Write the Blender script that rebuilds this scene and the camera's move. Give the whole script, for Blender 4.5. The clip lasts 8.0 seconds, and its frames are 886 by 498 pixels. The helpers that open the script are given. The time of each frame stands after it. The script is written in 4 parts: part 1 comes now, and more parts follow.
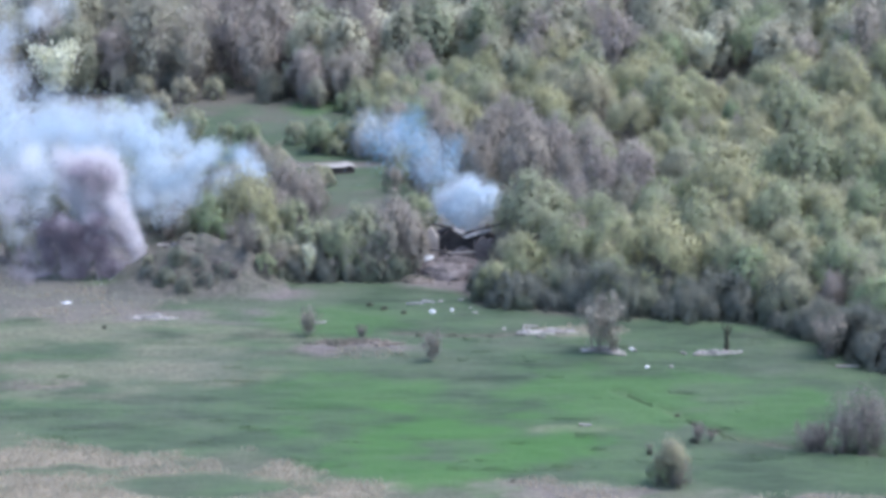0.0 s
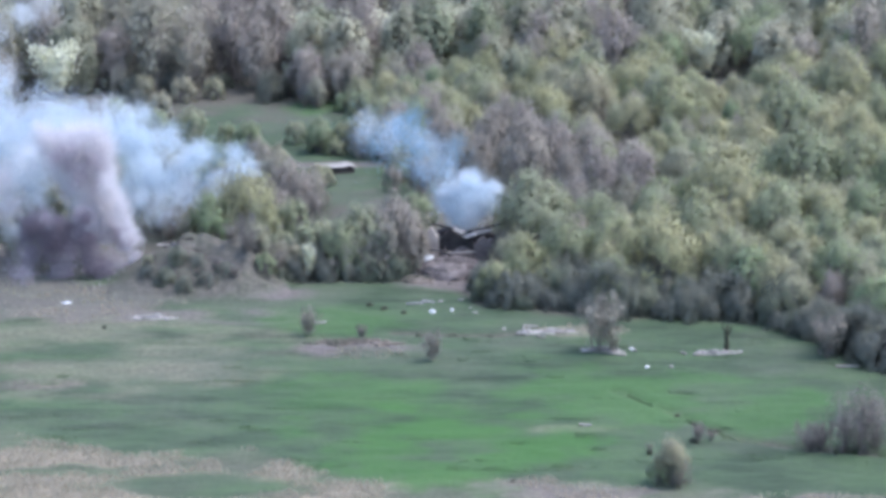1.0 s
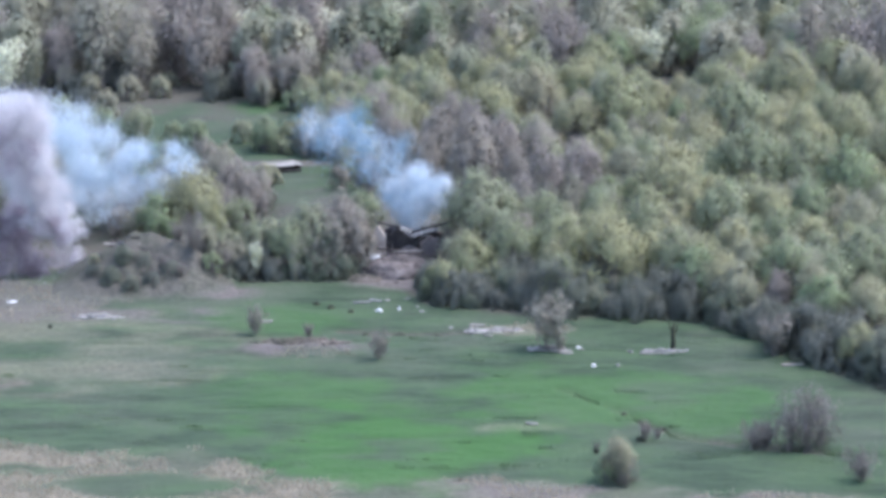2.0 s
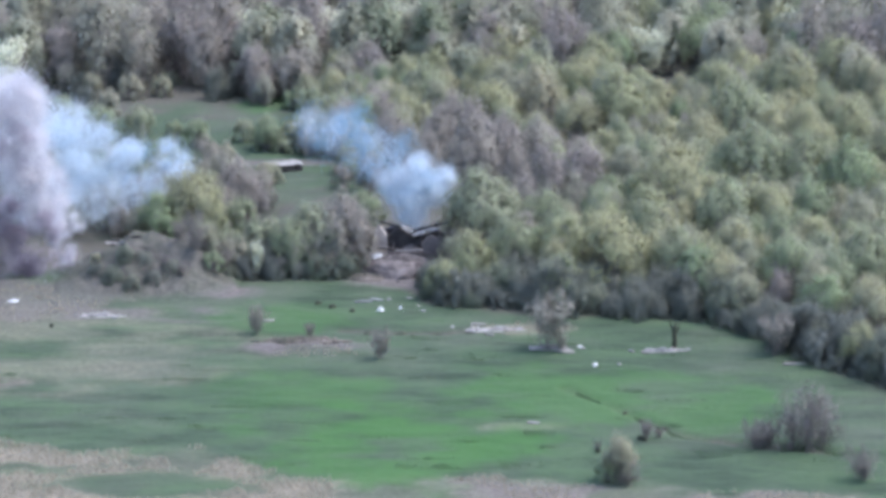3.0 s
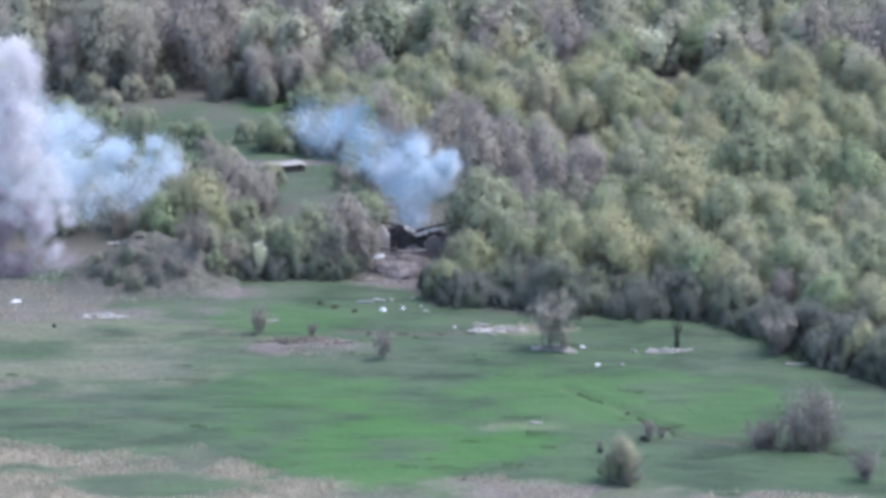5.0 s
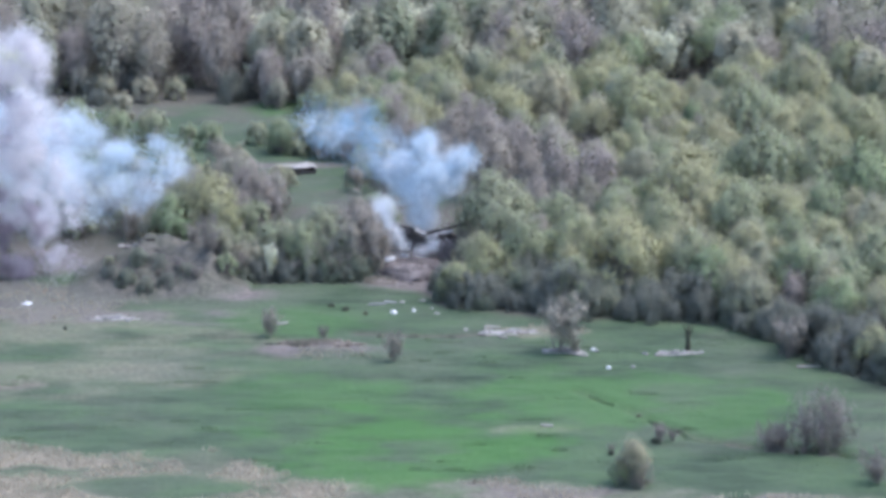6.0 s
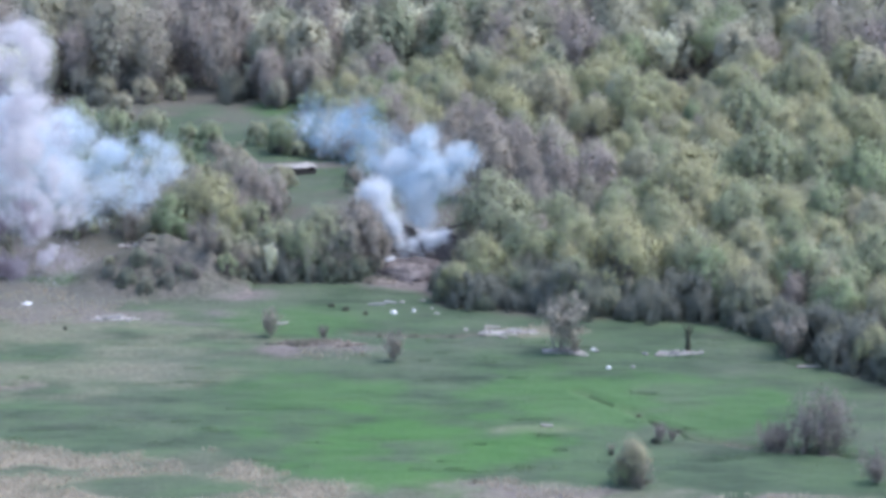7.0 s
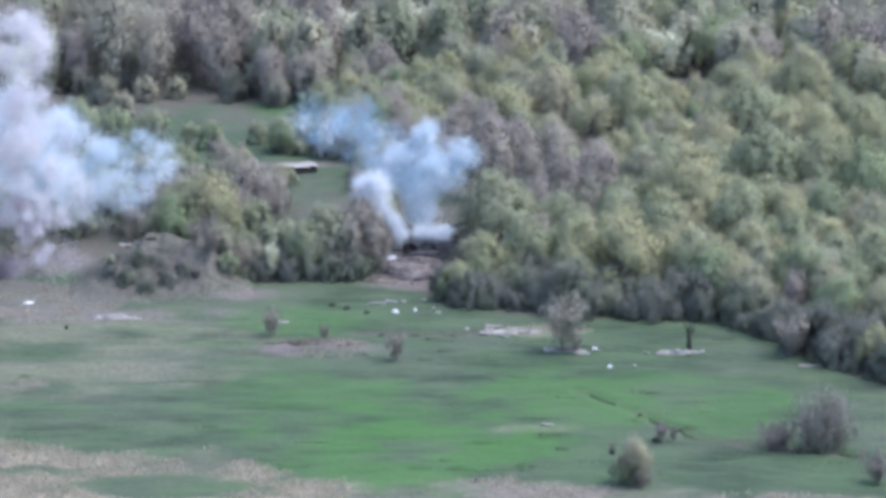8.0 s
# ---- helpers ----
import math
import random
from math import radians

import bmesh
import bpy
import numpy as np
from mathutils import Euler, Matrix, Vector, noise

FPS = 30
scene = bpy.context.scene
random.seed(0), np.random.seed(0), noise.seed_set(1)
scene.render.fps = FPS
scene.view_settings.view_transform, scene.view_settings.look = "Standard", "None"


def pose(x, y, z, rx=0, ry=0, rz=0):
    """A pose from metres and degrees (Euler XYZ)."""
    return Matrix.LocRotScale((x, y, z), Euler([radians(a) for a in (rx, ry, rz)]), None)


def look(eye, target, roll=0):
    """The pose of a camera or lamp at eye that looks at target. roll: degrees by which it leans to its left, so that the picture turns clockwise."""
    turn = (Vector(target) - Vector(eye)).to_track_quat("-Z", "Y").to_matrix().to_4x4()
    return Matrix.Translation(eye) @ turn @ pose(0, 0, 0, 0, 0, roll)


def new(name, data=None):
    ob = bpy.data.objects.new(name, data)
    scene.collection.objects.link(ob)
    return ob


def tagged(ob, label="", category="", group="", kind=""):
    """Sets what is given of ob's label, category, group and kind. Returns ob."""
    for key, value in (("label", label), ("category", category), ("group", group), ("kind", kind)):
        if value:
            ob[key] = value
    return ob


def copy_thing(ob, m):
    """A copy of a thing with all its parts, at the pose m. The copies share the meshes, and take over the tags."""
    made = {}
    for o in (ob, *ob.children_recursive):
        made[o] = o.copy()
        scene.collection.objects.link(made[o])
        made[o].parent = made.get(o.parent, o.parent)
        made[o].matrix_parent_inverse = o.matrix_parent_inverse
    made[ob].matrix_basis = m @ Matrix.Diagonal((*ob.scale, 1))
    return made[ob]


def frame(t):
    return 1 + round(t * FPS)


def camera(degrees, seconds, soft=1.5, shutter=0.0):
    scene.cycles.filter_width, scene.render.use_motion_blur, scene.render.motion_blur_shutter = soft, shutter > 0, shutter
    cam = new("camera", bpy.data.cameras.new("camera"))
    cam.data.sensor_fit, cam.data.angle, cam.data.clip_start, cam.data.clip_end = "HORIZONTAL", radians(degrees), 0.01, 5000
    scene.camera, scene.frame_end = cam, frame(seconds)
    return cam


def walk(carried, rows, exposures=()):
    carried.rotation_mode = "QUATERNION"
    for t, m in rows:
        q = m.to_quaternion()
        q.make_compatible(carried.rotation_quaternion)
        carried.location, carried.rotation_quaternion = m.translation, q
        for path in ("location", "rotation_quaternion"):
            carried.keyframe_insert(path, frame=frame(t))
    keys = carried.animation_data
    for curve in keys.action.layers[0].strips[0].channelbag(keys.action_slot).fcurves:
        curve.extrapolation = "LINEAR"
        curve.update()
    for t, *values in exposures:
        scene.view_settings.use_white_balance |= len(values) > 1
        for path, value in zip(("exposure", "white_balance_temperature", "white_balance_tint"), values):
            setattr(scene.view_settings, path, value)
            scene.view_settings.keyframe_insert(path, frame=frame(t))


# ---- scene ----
# A drone hovers 78 m above a river meadow and looks across it at a burning ruin and the woods behind.
cam = camera(20, 8.0, soft=3.9)
BASE = pose(0, 0, 78, 75, 0, 0)


def aim(tilt, pan):
    """The hovering camera, turned by degrees up and to the right."""
    return BASE @ pose(0, 0, 0, tilt, -pan, 0)


walk(cam, [
    (0.0, aim(0.0, 0.0)), (1.0, aim(0.0, 0.0)), (1.4, aim(0.0, 0.006)), (1.5, aim(0.004, 0.097)),
    (1.6, aim(0.0, 0.345)), (1.7, aim(0.0, 0.69)), (1.8, aim(-0.008, 1.01)), (1.9, aim(-0.024, 1.17)),
    (2.0, aim(-0.026, 1.21)), (2.2, aim(-0.03, 1.205)), (3.3, aim(-0.048, 1.175)), (4.0, aim(-0.05, 1.175)),
    (4.7, aim(-0.05, 1.175)), (5.8, aim(0.014, 0.875)), (6.5, aim(0.016, 0.872)), (7.5, aim(0.015, 0.87)),
    (8.0, aim(-0.002, 0.845))],
    exposures=[(0.0, 1.4, 5750, 14), (8.0, 1.4, 5750, 14)])

# ---------------------------------------------------------------- world and light
SUN_FROM = Vector((0.5, 0.05, 0.9)).normalized()
world = bpy.data.worlds.new("sky")
scene.world = world
world.use_nodes = True
wn = world.node_tree.nodes
sky = wn.new("ShaderNodeTexSky")
sky.sky_type = "NISHITA"
sky.sun_disc = False
sky.sun_elevation = math.asin(SUN_FROM.z)
sky.sun_rotation = math.atan2(SUN_FROM.x, SUN_FROM.y)
sky.air_density, sky.dust_density = 1.0, 3.0
wn["Background"].inputs["Strength"].default_value = 0.15
world.node_tree.links.new(sky.outputs["Color"], wn["Background"].inputs["Color"])
sun_data = bpy.data.lights.new("sun", "SUN")
sun_data.energy, sun_data.angle, sun_data.color = 0.75, radians(30), (1.0, 0.95, 0.88)
sun = new("sun", sun_data)
sun.matrix_world = look(SUN_FROM * 200, (0, 0, 0))


# ---------------------------------------------------------------- materials
def material(name, rough=0.9, metal=0.0):
    m = bpy.data.materials.new(name)
    m.use_nodes = True
    b = m.node_tree.nodes["Principled BSDF"]
    b.inputs["Roughness"].default_value, b.inputs["Metallic"].default_value = rough, metal
    b.inputs["Specular IOR Level"].default_value = 0.25
    return m, m.node_tree.nodes, m.node_tree.links, b


def noise_node(nodes, links, scale, detail=4.0, rough=0.6, stretch=None, space="Object"):
    tc = nodes.new("ShaderNodeTexCoord")
    mp = nodes.new("ShaderNodeMapping")
    if stretch:
        mp.inputs["Scale"].default_value = stretch
    n = nodes.new("ShaderNodeTexNoise")
    n.inputs["Scale"].default_value, n.inputs["Detail"].default_value, n.inputs["Roughness"].default_value = scale, detail, rough
    links.new(tc.outputs[space], mp.inputs["Vector"])
    links.new(mp.outputs["Vector"], n.inputs["Vector"])
    return n.outputs["Fac"]


def ramp(nodes, links, fac, *stops):
    r = nodes.new("ShaderNodeValToRGB")
    e = r.color_ramp.elements
    while len(e) < len(stops):
        e.new(0.5)
    for el, (p, c) in zip(e, stops):
        el.position, el.color = p, (*c, 1)
    links.new(fac, r.inputs["Fac"])
    return r.outputs["Color"]


def mix(nodes, links, fac, a, b, kind="MIX"):
    m = nodes.new("ShaderNodeMix")
    m.data_type, m.blend_type = "RGBA", kind
    for socket, value in ((m.inputs["Factor"], fac), (m.inputs["A"], a), (m.inputs["B"], b)):
        if isinstance(value, (int, float)):
            socket.default_value = value
        elif isinstance(value, tuple):
            socket.default_value = (*value, 1)
        else:
            links.new(value, socket)
    return m.outputs["Result"]


def bump(nodes, links, b, height, strength, distance):
    n = nodes.new("ShaderNodeBump")
    n.inputs["Strength"].default_value, n.inputs["Distance"].default_value = strength, distance
    links.new(height, n.inputs["Height"])
    links.new(n.outputs["Normal"], b.inputs["Normal"])


def mottled(name, dark, light, scale=2.0, fine=14.0, rough=0.9, metal=0.0, relief=0.05, spread=0.35):
    """A rough surface with stains at one scale and grain at another."""
    m, n, l, b = material(name, rough, metal)
    big, small = noise_node(n, l, scale), noise_node(n, l, fine, 6)
    c = ramp(n, l, big, (0.5 - spread / 2, dark), (0.5 + spread / 2, light))
    g = ramp(n, l, small, (0.3, (0.6, 0.6, 0.6)), (0.7, (1.2, 1.2, 1.2)))
    l.new(mix(n, l, 0.8, c, g, "MULTIPLY"), b.inputs["Base Color"])
    bump(n, l, b, small, 0.6, relief)
    return m


def foliage(name, tints, through_light=0.4):
    """Leaves: each plant has its own tint, each leaf clump its own shade, and light shines through."""
    m, n, l, b = material(name, 0.7)
    info, geo = n.new("ShaderNodeObjectInfo"), n.new("ShaderNodeNewGeometry")
    c = ramp(n, l, info.outputs["Random"], *tints)
    v = ramp(n, l, geo.outputs["Random Per Island"], (0.0, (0.86, 0.86, 0.88)), (0.8, (1.05, 1.05, 1.03)), (1.0, (1.16, 1.14, 1.1)))
    c = mix(n, l, 1.0, c, v, "MULTIPLY")
    l.new(c, b.inputs["Base Color"])
    t = n.new("ShaderNodeBsdfTranslucent")
    l.new(c, t.inputs["Color"])
    s = n.new("ShaderNodeMixShader")
    s.inputs["Fac"].default_value = through_light
    l.new(b.outputs["BSDF"], s.inputs[1])
    l.new(t.outputs["BSDF"], s.inputs[2])
    l.new(s.outputs["Shader"], n["Material Output"].inputs["Surface"])
    return m


def smoke_material(name, dark, light):
    m, n, l, b = material(name, 1.0)
    info = n.new("ShaderNodeObjectInfo")
    c = ramp(n, l, info.outputs["Random"], (0.0, dark), (1.0, light))
    d, t, s = n.new("ShaderNodeBsdfDiffuse"), n.new("ShaderNodeBsdfTranslucent"), n.new("ShaderNodeMixShader")
    l.new(c, d.inputs["Color"])
    l.new(c, t.inputs["Color"])
    l.new(d.outputs["BSDF"], s.inputs[1])
    l.new(t.outputs["BSDF"], s.inputs[2])
    l.new(s.outputs["Shader"], n["Material Output"].inputs["Surface"])
    return m


def ground_material():
    """Meadow, straw, bare earth and woodland litter, mixed by the ground's own cover maps."""
    m, n, l, b = material("meadow_ground", 0.95)
    streak = noise_node(n, l, 0.3, 7, 0.68, (0.3, 1.0, 1.0))
    patch = noise_node(n, l, 0.05, 5, 0.6)
    fine = noise_node(n, l, 1.7, 8, 0.7)
    grass = ramp(n, l, streak, (0.36, (0.036, 0.056, 0.033)), (0.48, (0.058, 0.09, 0.05)), (0.6, (0.074, 0.118, 0.058)))
    pale = ramp(n, l, fine, (0.3, (0.075, 0.095, 0.064)), (0.7, (0.125, 0.14, 0.1)))
    f = ramp(n, l, patch, (0.46, (0, 0, 0)), (0.66, (0.75, 0.75, 0.75)))
    grass = mix(n, l, f, grass, pale)
    straw = ramp(n, l, fine, (0.3, (0.13, 0.115, 0.085)), (0.7, (0.34, 0.305, 0.23)))
    earth = ramp(n, l, fine, (0.3, (0.095, 0.085, 0.076)), (0.7, (0.205, 0.182, 0.168)))
    litter = ramp(n, l, fine, (0.3, (0.065, 0.066, 0.052)), (0.7, (0.14, 0.132, 0.106)))
    c = grass
    for name, cover in (("wood", litter), ("dry", straw), ("earth", earth)):
        a = n.new("ShaderNodeAttribute")
        a.attribute_name = name
        c = mix(n, l, a.outputs["Fac"], c, cover)
    a = n.new("ShaderNodeAttribute")
    a.attribute_name = "lush"
    c = mix(n, l, a.outputs["Fac"], c, mix(n, l, 0.75, c, (0.056, 0.145, 0.034)))
    g = ramp(n, l, noise_node(n, l, 6.0, 8, 0.75), (0.3, (0.72, 0.72, 0.72)), (0.7, (1.2, 1.2, 1.2)))
    l.new(mix(n, l, 0.8, c, g, "MULTIPLY"), b.inputs["Base Color"])
    bump(n, l, b, fine, 0.7, 0.25)
    return m


GROUND = ground_material()
BARK = mottled("grey_bark", (0.13, 0.12, 0.11), (0.3, 0.27, 0.245), 3.0, 20.0)
TWIG = foliage("grey_twigs", ((0.0, (0.27, 0.25, 0.235)), (0.5, (0.3, 0.28, 0.26)), (1.0, (0.32, 0.31, 0.27))), 0.25)
STEM = foliage("willow_stems", ((0.0, (0.22, 0.225, 0.205)), (1.0, (0.28, 0.28, 0.24))), 0.35)
# the shade at the thicket's foot is put into this darker stem colour
BRAKE = foliage("shade_darkened_brushwood", ((0.0, (0.195, 0.215, 0.19)), (0.6, (0.225, 0.242, 0.2)), (1.0, (0.205, 0.245, 0.175))), 0.45)
PINK_TWIG = foliage("reddish_twigs", ((0.0, (0.225, 0.2, 0.19)), (1.0, (0.285, 0.262, 0.235))), 0.3)
WILLOW = foliage("young_willow_leaves", ((0.0, (0.33, 0.37, 0.232)), (0.25, (0.39, 0.41, 0.24)), (0.5, (0.44, 0.44, 0.255)), (0.72, (0.36, 0.37, 0.265)), (0.86, (0.31, 0.39, 0.22)), (1.0, (0.4, 0.38, 0.26))))
BUD = foliage("opening_buds", ((0.0, (0.34, 0.308, 0.278)), (0.5, (0.37, 0.345, 0.285)), (1.0, (0.355, 0.365, 0.272))), 0.35)
TALL = foliage("tall_tree_leaves", ((0.0, (0.29, 0.31, 0.23)), (0.35, (0.37, 0.38, 0.28)), (0.7, (0.47, 0.465, 0.35)), (1.0, (0.3, 0.35, 0.23))))
BLOSSOM = foliage("white_blossom", ((0.0, (0.7, 0.71, 0.53)), (1.0, (0.78, 0.79, 0.63))), 0.4)
SHRUB = foliage("shrub_leaves", ((0.0, (0.28, 0.335, 0.2)), (0.5, (0.355, 0.375, 0.25)), (1.0, (0.375, 0.365, 0.275))))
SEDGE = foliage("sedge_blades", ((0.0, (0.12, 0.175, 0.095)), (1.0, (0.12, 0.175, 0.095))), 0.5)
STRAW = foliage("straw_blades", ((0.0, (0.42, 0.38, 0.29)), (1.0, (0.42, 0.38, 0.29))), 0.4)
EARTH = mottled("bare_earth", (0.1, 0.1, 0.07), (0.23, 0.195, 0.165), 0.35, 2.2, relief=0.2)
BRICK = mottled("sooty_brick", (0.09, 0.078, 0.075), (0.2, 0.168, 0.158), 0.7, 5.0)
RUBBLE = mottled("brick_rubble", (0.09, 0.08, 0.076), (0.23, 0.2, 0.186), 0.9, 6.0)
CHARRED = mottled("charred_wood", (0.028, 0.026, 0.026), (0.09, 0.08, 0.075), 1.5, 8.0)
PLANK = mottled("weathered_wood", (0.2, 0.185, 0.165), (0.4, 0.375, 0.34), 1.5, 9.0)
SHEET = mottled("grey_roof_sheet", (0.2, 0.2, 0.2), (0.38, 0.38, 0.37), 1.2, 8.0, 0.55)
CHALK = mottled("white_plaster", (0.6, 0.6, 0.58), (0.85, 0.85, 0.83), 2.0, 9.0)
DULL = mottled("pale_concrete", (0.22, 0.215, 0.195), (0.42, 0.4, 0.37), 1.5, 8.0)
SOD = mottled("dark_sod", (0.03, 0.035, 0.024), (0.08, 0.085, 0.055), 2.0, 8.0)
RUST = mottled("dark_metal", (0.035, 0.03, 0.03), (0.1, 0.085, 0.075), 2.0, 9.0, 0.7, 0.3)
BLUE_SMOKE = smoke_material("blue_white_smoke", (0.63, 0.735, 0.81), (0.78, 0.84, 0.875))
WISP_SMOKE = smoke_material("thin_blue_smoke", (0.28, 0.46, 0.6), (0.42, 0.58, 0.7))
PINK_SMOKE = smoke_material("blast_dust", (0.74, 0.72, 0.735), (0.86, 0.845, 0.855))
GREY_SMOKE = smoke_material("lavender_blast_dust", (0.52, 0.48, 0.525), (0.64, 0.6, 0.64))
DARK_SMOKE = smoke_material("dark_blast_dust", (0.25, 0.225, 0.26), (0.36, 0.325, 0.37))
CREAM = mottled("cream_plaster", (0.36, 0.31, 0.27), (0.58, 0.51, 0.44), 0.9, 6.0)
WHITE_SMOKE = smoke_material("white_smoke", (0.78, 0.825, 0.86), (0.88, 0.895, 0.905))


# ---------------------------------------------------------------- mesh helpers
def soft_noise(x, y, size, seed):
    """Smooth noise between 0 and 1 with features of that many metres."""
    table = np.random.default_rng(seed).random((256, 256))
    u, v = np.asarray(x) / size, np.asarray(y) / size
    i, j = np.floor(u).astype(int), np.floor(v).astype(int)
    fu, fv = u - i, v - j
    fu, fv = fu * fu * (3 - 2 * fu), fv * fv * (3 - 2 * fv)
    a, b = table[i % 256, j % 256], table[(i + 1) % 256, j % 256]
    c, d = table[i % 256, (j + 1) % 256], table[(i + 1) % 256, (j + 1) % 256]
    return (a * (1 - fu) + b * fu) * (1 - fv) + (c * (1 - fu) + d * fu) * fv


def layered(x, y, size, seed):
    return (soft_noise(x, y, size, seed) * 0.55 + soft_noise(x, y, size / 2.3, seed + 1) * 0.28 + soft_noise(x, y, size / 5.1, seed + 2) * 0.17)


def smooth(a, b, x):
    t = np.clip((np.asarray(x) - a) / (b - a), 0, 1)
    return t * t * (3 - 2 * t)


def mesh_of(name, verts, faces, mat, shade=False):
    me = bpy.data.meshes.new(name)
    me.from_pydata([tuple(v) for v in verts], [], faces)
    me.materials.append(mat)
    if shade:
        me.shade_smooth()
    me.update()
    return me


def part(name, bm, mat, parent, label=""):
    """Links a bmesh, or a ready mesh, as one part under a thing."""
    if isinstance(bm, bmesh.types.BMesh):
        me = bpy.data.meshes.new(name)
        bm.to_mesh(me)
        bm.free()
        me.materials.append(mat)
    else:
        me = bm
    ob = new(name, me)
    ob.parent = parent
    return tagged(ob, label=label)


def thing(name, label, category, m=None, group="", kind=""):
    ob = new(name)
    ob.empty_display_size = 0.3
    if m is not None:
        ob.matrix_basis = m
    return tagged(ob, label, category, group, kind)


class Shape:
    """Vertices and faces gathered for one mesh."""

    def __init__(self):
        self.verts, self.faces, self.round = [], [], []

    def tube(self, points, radii, sides=5):
        start = len(self.verts)
        for k, p in enumerate(points):
            d = (points[min(k + 1, len(points) - 1)] - points[max(k - 1, 0)])
            d = d / max(np.linalg.norm(d), 1e-6)
            side = np.cross(d, (0.3, 0.95, 0.1))
            side = side / np.linalg.norm(side)
            up = np.cross(d, side)
            for s in range(sides):
                a = 2 * math.pi * s / sides
                self.verts.append(p + radii[k] * (side * math.cos(a) + up * math.sin(a)))
        for k in range(len(points) - 1):
            for s in range(sides):
                a, b = start + k * sides + s, start + k * sides + (s + 1) % sides
                self.faces.append((a, b, b + sides, a + sides))
        self.faces.append(tuple(start + (len(points) - 1) * sides + s for s in range(sides)))

    def spikes(self, roots, tips, radius, rounded=None):
        """Many thin twigs, each a three-sided spike."""
        if rounded is not None:
            self.round += list(np.repeat(rounded, 4, axis=0))
        for p, q, r in zip(roots, tips, radius):
            k = len(self.verts)
            self.verts += [p + (r, 0, 0), p + (-0.5 * r, 0.87 * r, 0), p + (-0.5 * r, -0.87 * r, 0), q]
            self.faces += [(k, k + 1, k + 3), (k + 1, k + 2, k + 3), (k + 2, k, k + 3)]

    def leaves(self, centres, ways, lengths, widths, rng, facing=None, rounded=None):
        """Many small pointed leaf sprays."""
        ways = ways / np.linalg.norm(ways, axis=1)[:, None]
        side = np.cross(ways, rng.normal(size=ways.shape) * (1.0 if facing is None else 0.45) + (0 if facing is None else facing))
        side = side / np.maximum(np.linalg.norm(side, axis=1)[:, None], 1e-6)
        k = len(self.verts)
        tail, tip = centres - ways * lengths[:, None] * 0.35, centres + ways * lengths[:, None] * 0.65
        half = side * widths[:, None] * 0.5
        if rounded is not None:
            half = half * np.where(np.sum(np.cross(ways, half) * rounded, axis=1) < 0, 1.0, -1.0)[:, None]
            self.round += list(np.repeat(rounded, 3, axis=0))
        self.verts += list(np.stack([tail + half, tip, tail - half], 1).reshape(-1, 3))
        self.faces += [(k + 3 * i, k + 3 * i + 1, k + 3 * i + 2) for i in range(len(centres))]

    def mesh(self, name, mat, shade=False):
        return mesh_of(name, self.verts, self.faces, mat, shade)


def lump(size, seed, rough=0.25, cuts=2):
    """An uneven solid lump, flat below, of that width, depth and height."""
    bm = bmesh.new()
    bmesh.ops.create_icosphere(bm, subdivisions=cuts, radius=1.0)
    for v in bm.verts:
        f = 1 + rough * noise.noise(v.co * 1.4 + Vector((seed * 7.3, 0, 0))) + rough * 0.6 * noise.noise(v.co * 3.6 + Vector((0, seed * 3.1, 0)))
        v.co = Vector((v.co.x * f * size[0] / 2, v.co.y * f * size[1] / 2, max(v.co.z * f, -0.12) * size[2]))
    return bm


def slab(bm, size, m, warp=0.0, seed=0, bevel=0.0, cuts=0):
    """Makes a board or sheet with cut, bent or worn shape to a bmesh."""
    bmesh.ops.create_cube(bm, size=1.0)
    if cuts:
        bmesh.ops.subdivide_edges(bm, edges=bm.edges[:], cuts=cuts, use_grid_fill=True)
    for v in bm.verts:
        p = Vector((v.co.x * size[0], v.co.y * size[1], v.co.z * size[2]))
        if warp:
            w = noise.noise(Vector((p.x * 0.7 + seed * 5.1, p.y * 0.7, seed))) * warp
            p += Vector((0.4 * w, 0.3 * w, w))
        v.co = m @ p
    if bevel:
        bmesh.ops.bevel(bm, geom=bm.edges[:], offset=bevel, segments=1, affect="EDGES")
    return bm


# ---------------------------------------------------------------- ground
FRONT_X, FRONT_Y = [-70, -3, 4, 12, 19, 26, 33, 37, 41, 45, 52, 60, 90], [285, 283, 266, 263, 260.5, 260.5, 260, 255.5, 250, 242, 233, 227, 212]
DRY_X, DRY_Y = [-200, -50, -41.7, -34.9, -27.8, -23.6, -18.5, -14.7, -11.4, -4.2, 3.3, 13.2, 25.6, 60], [226, 225, 224, 221, 218.6, 219, 220, 216.6, 213.4, 212.2, 211.6, 210.8, 208.5, 204]


def near_line(x, y, points, width):
    """How near a place lies to a line through points: 1 on it, 0 beyond its width."""
    best = np.full(np.shape(x), 1e9)
    for (ax, ay), (bx, by) in zip(points, points[1:]):
        t = np.clip(((x - ax) * (bx - ax) + (y - ay) * (by - ay)) / ((bx - ax) ** 2 + (by - ay) ** 2), 0, 1)
        best = np.minimum(best, np.hypot(x - ax - t * (bx - ax), y - ay - t * (by - ay)))
    return 1 - smooth(width * 0.35, width, best)


def blob(x, y, cx, cy, rx, ry):
    wob = (layered(x, y, 5.0, 31) - 0.5) * 0.9
    return 1 - smooth(0.65, 1.1, np.hypot((x - cx) / rx, (y - cy) / ry) + wob)


TRACK = [(17.2, 237.2), (21.2, 231.9), (24.1, 227.7), (26.9, 223.6), (32.3, 220.4), (40.7, 218.1), (60, 214)]
DITCH = [(-5, 256.5), (1, 256.0), (5.2, 256.0), (10, 257)]


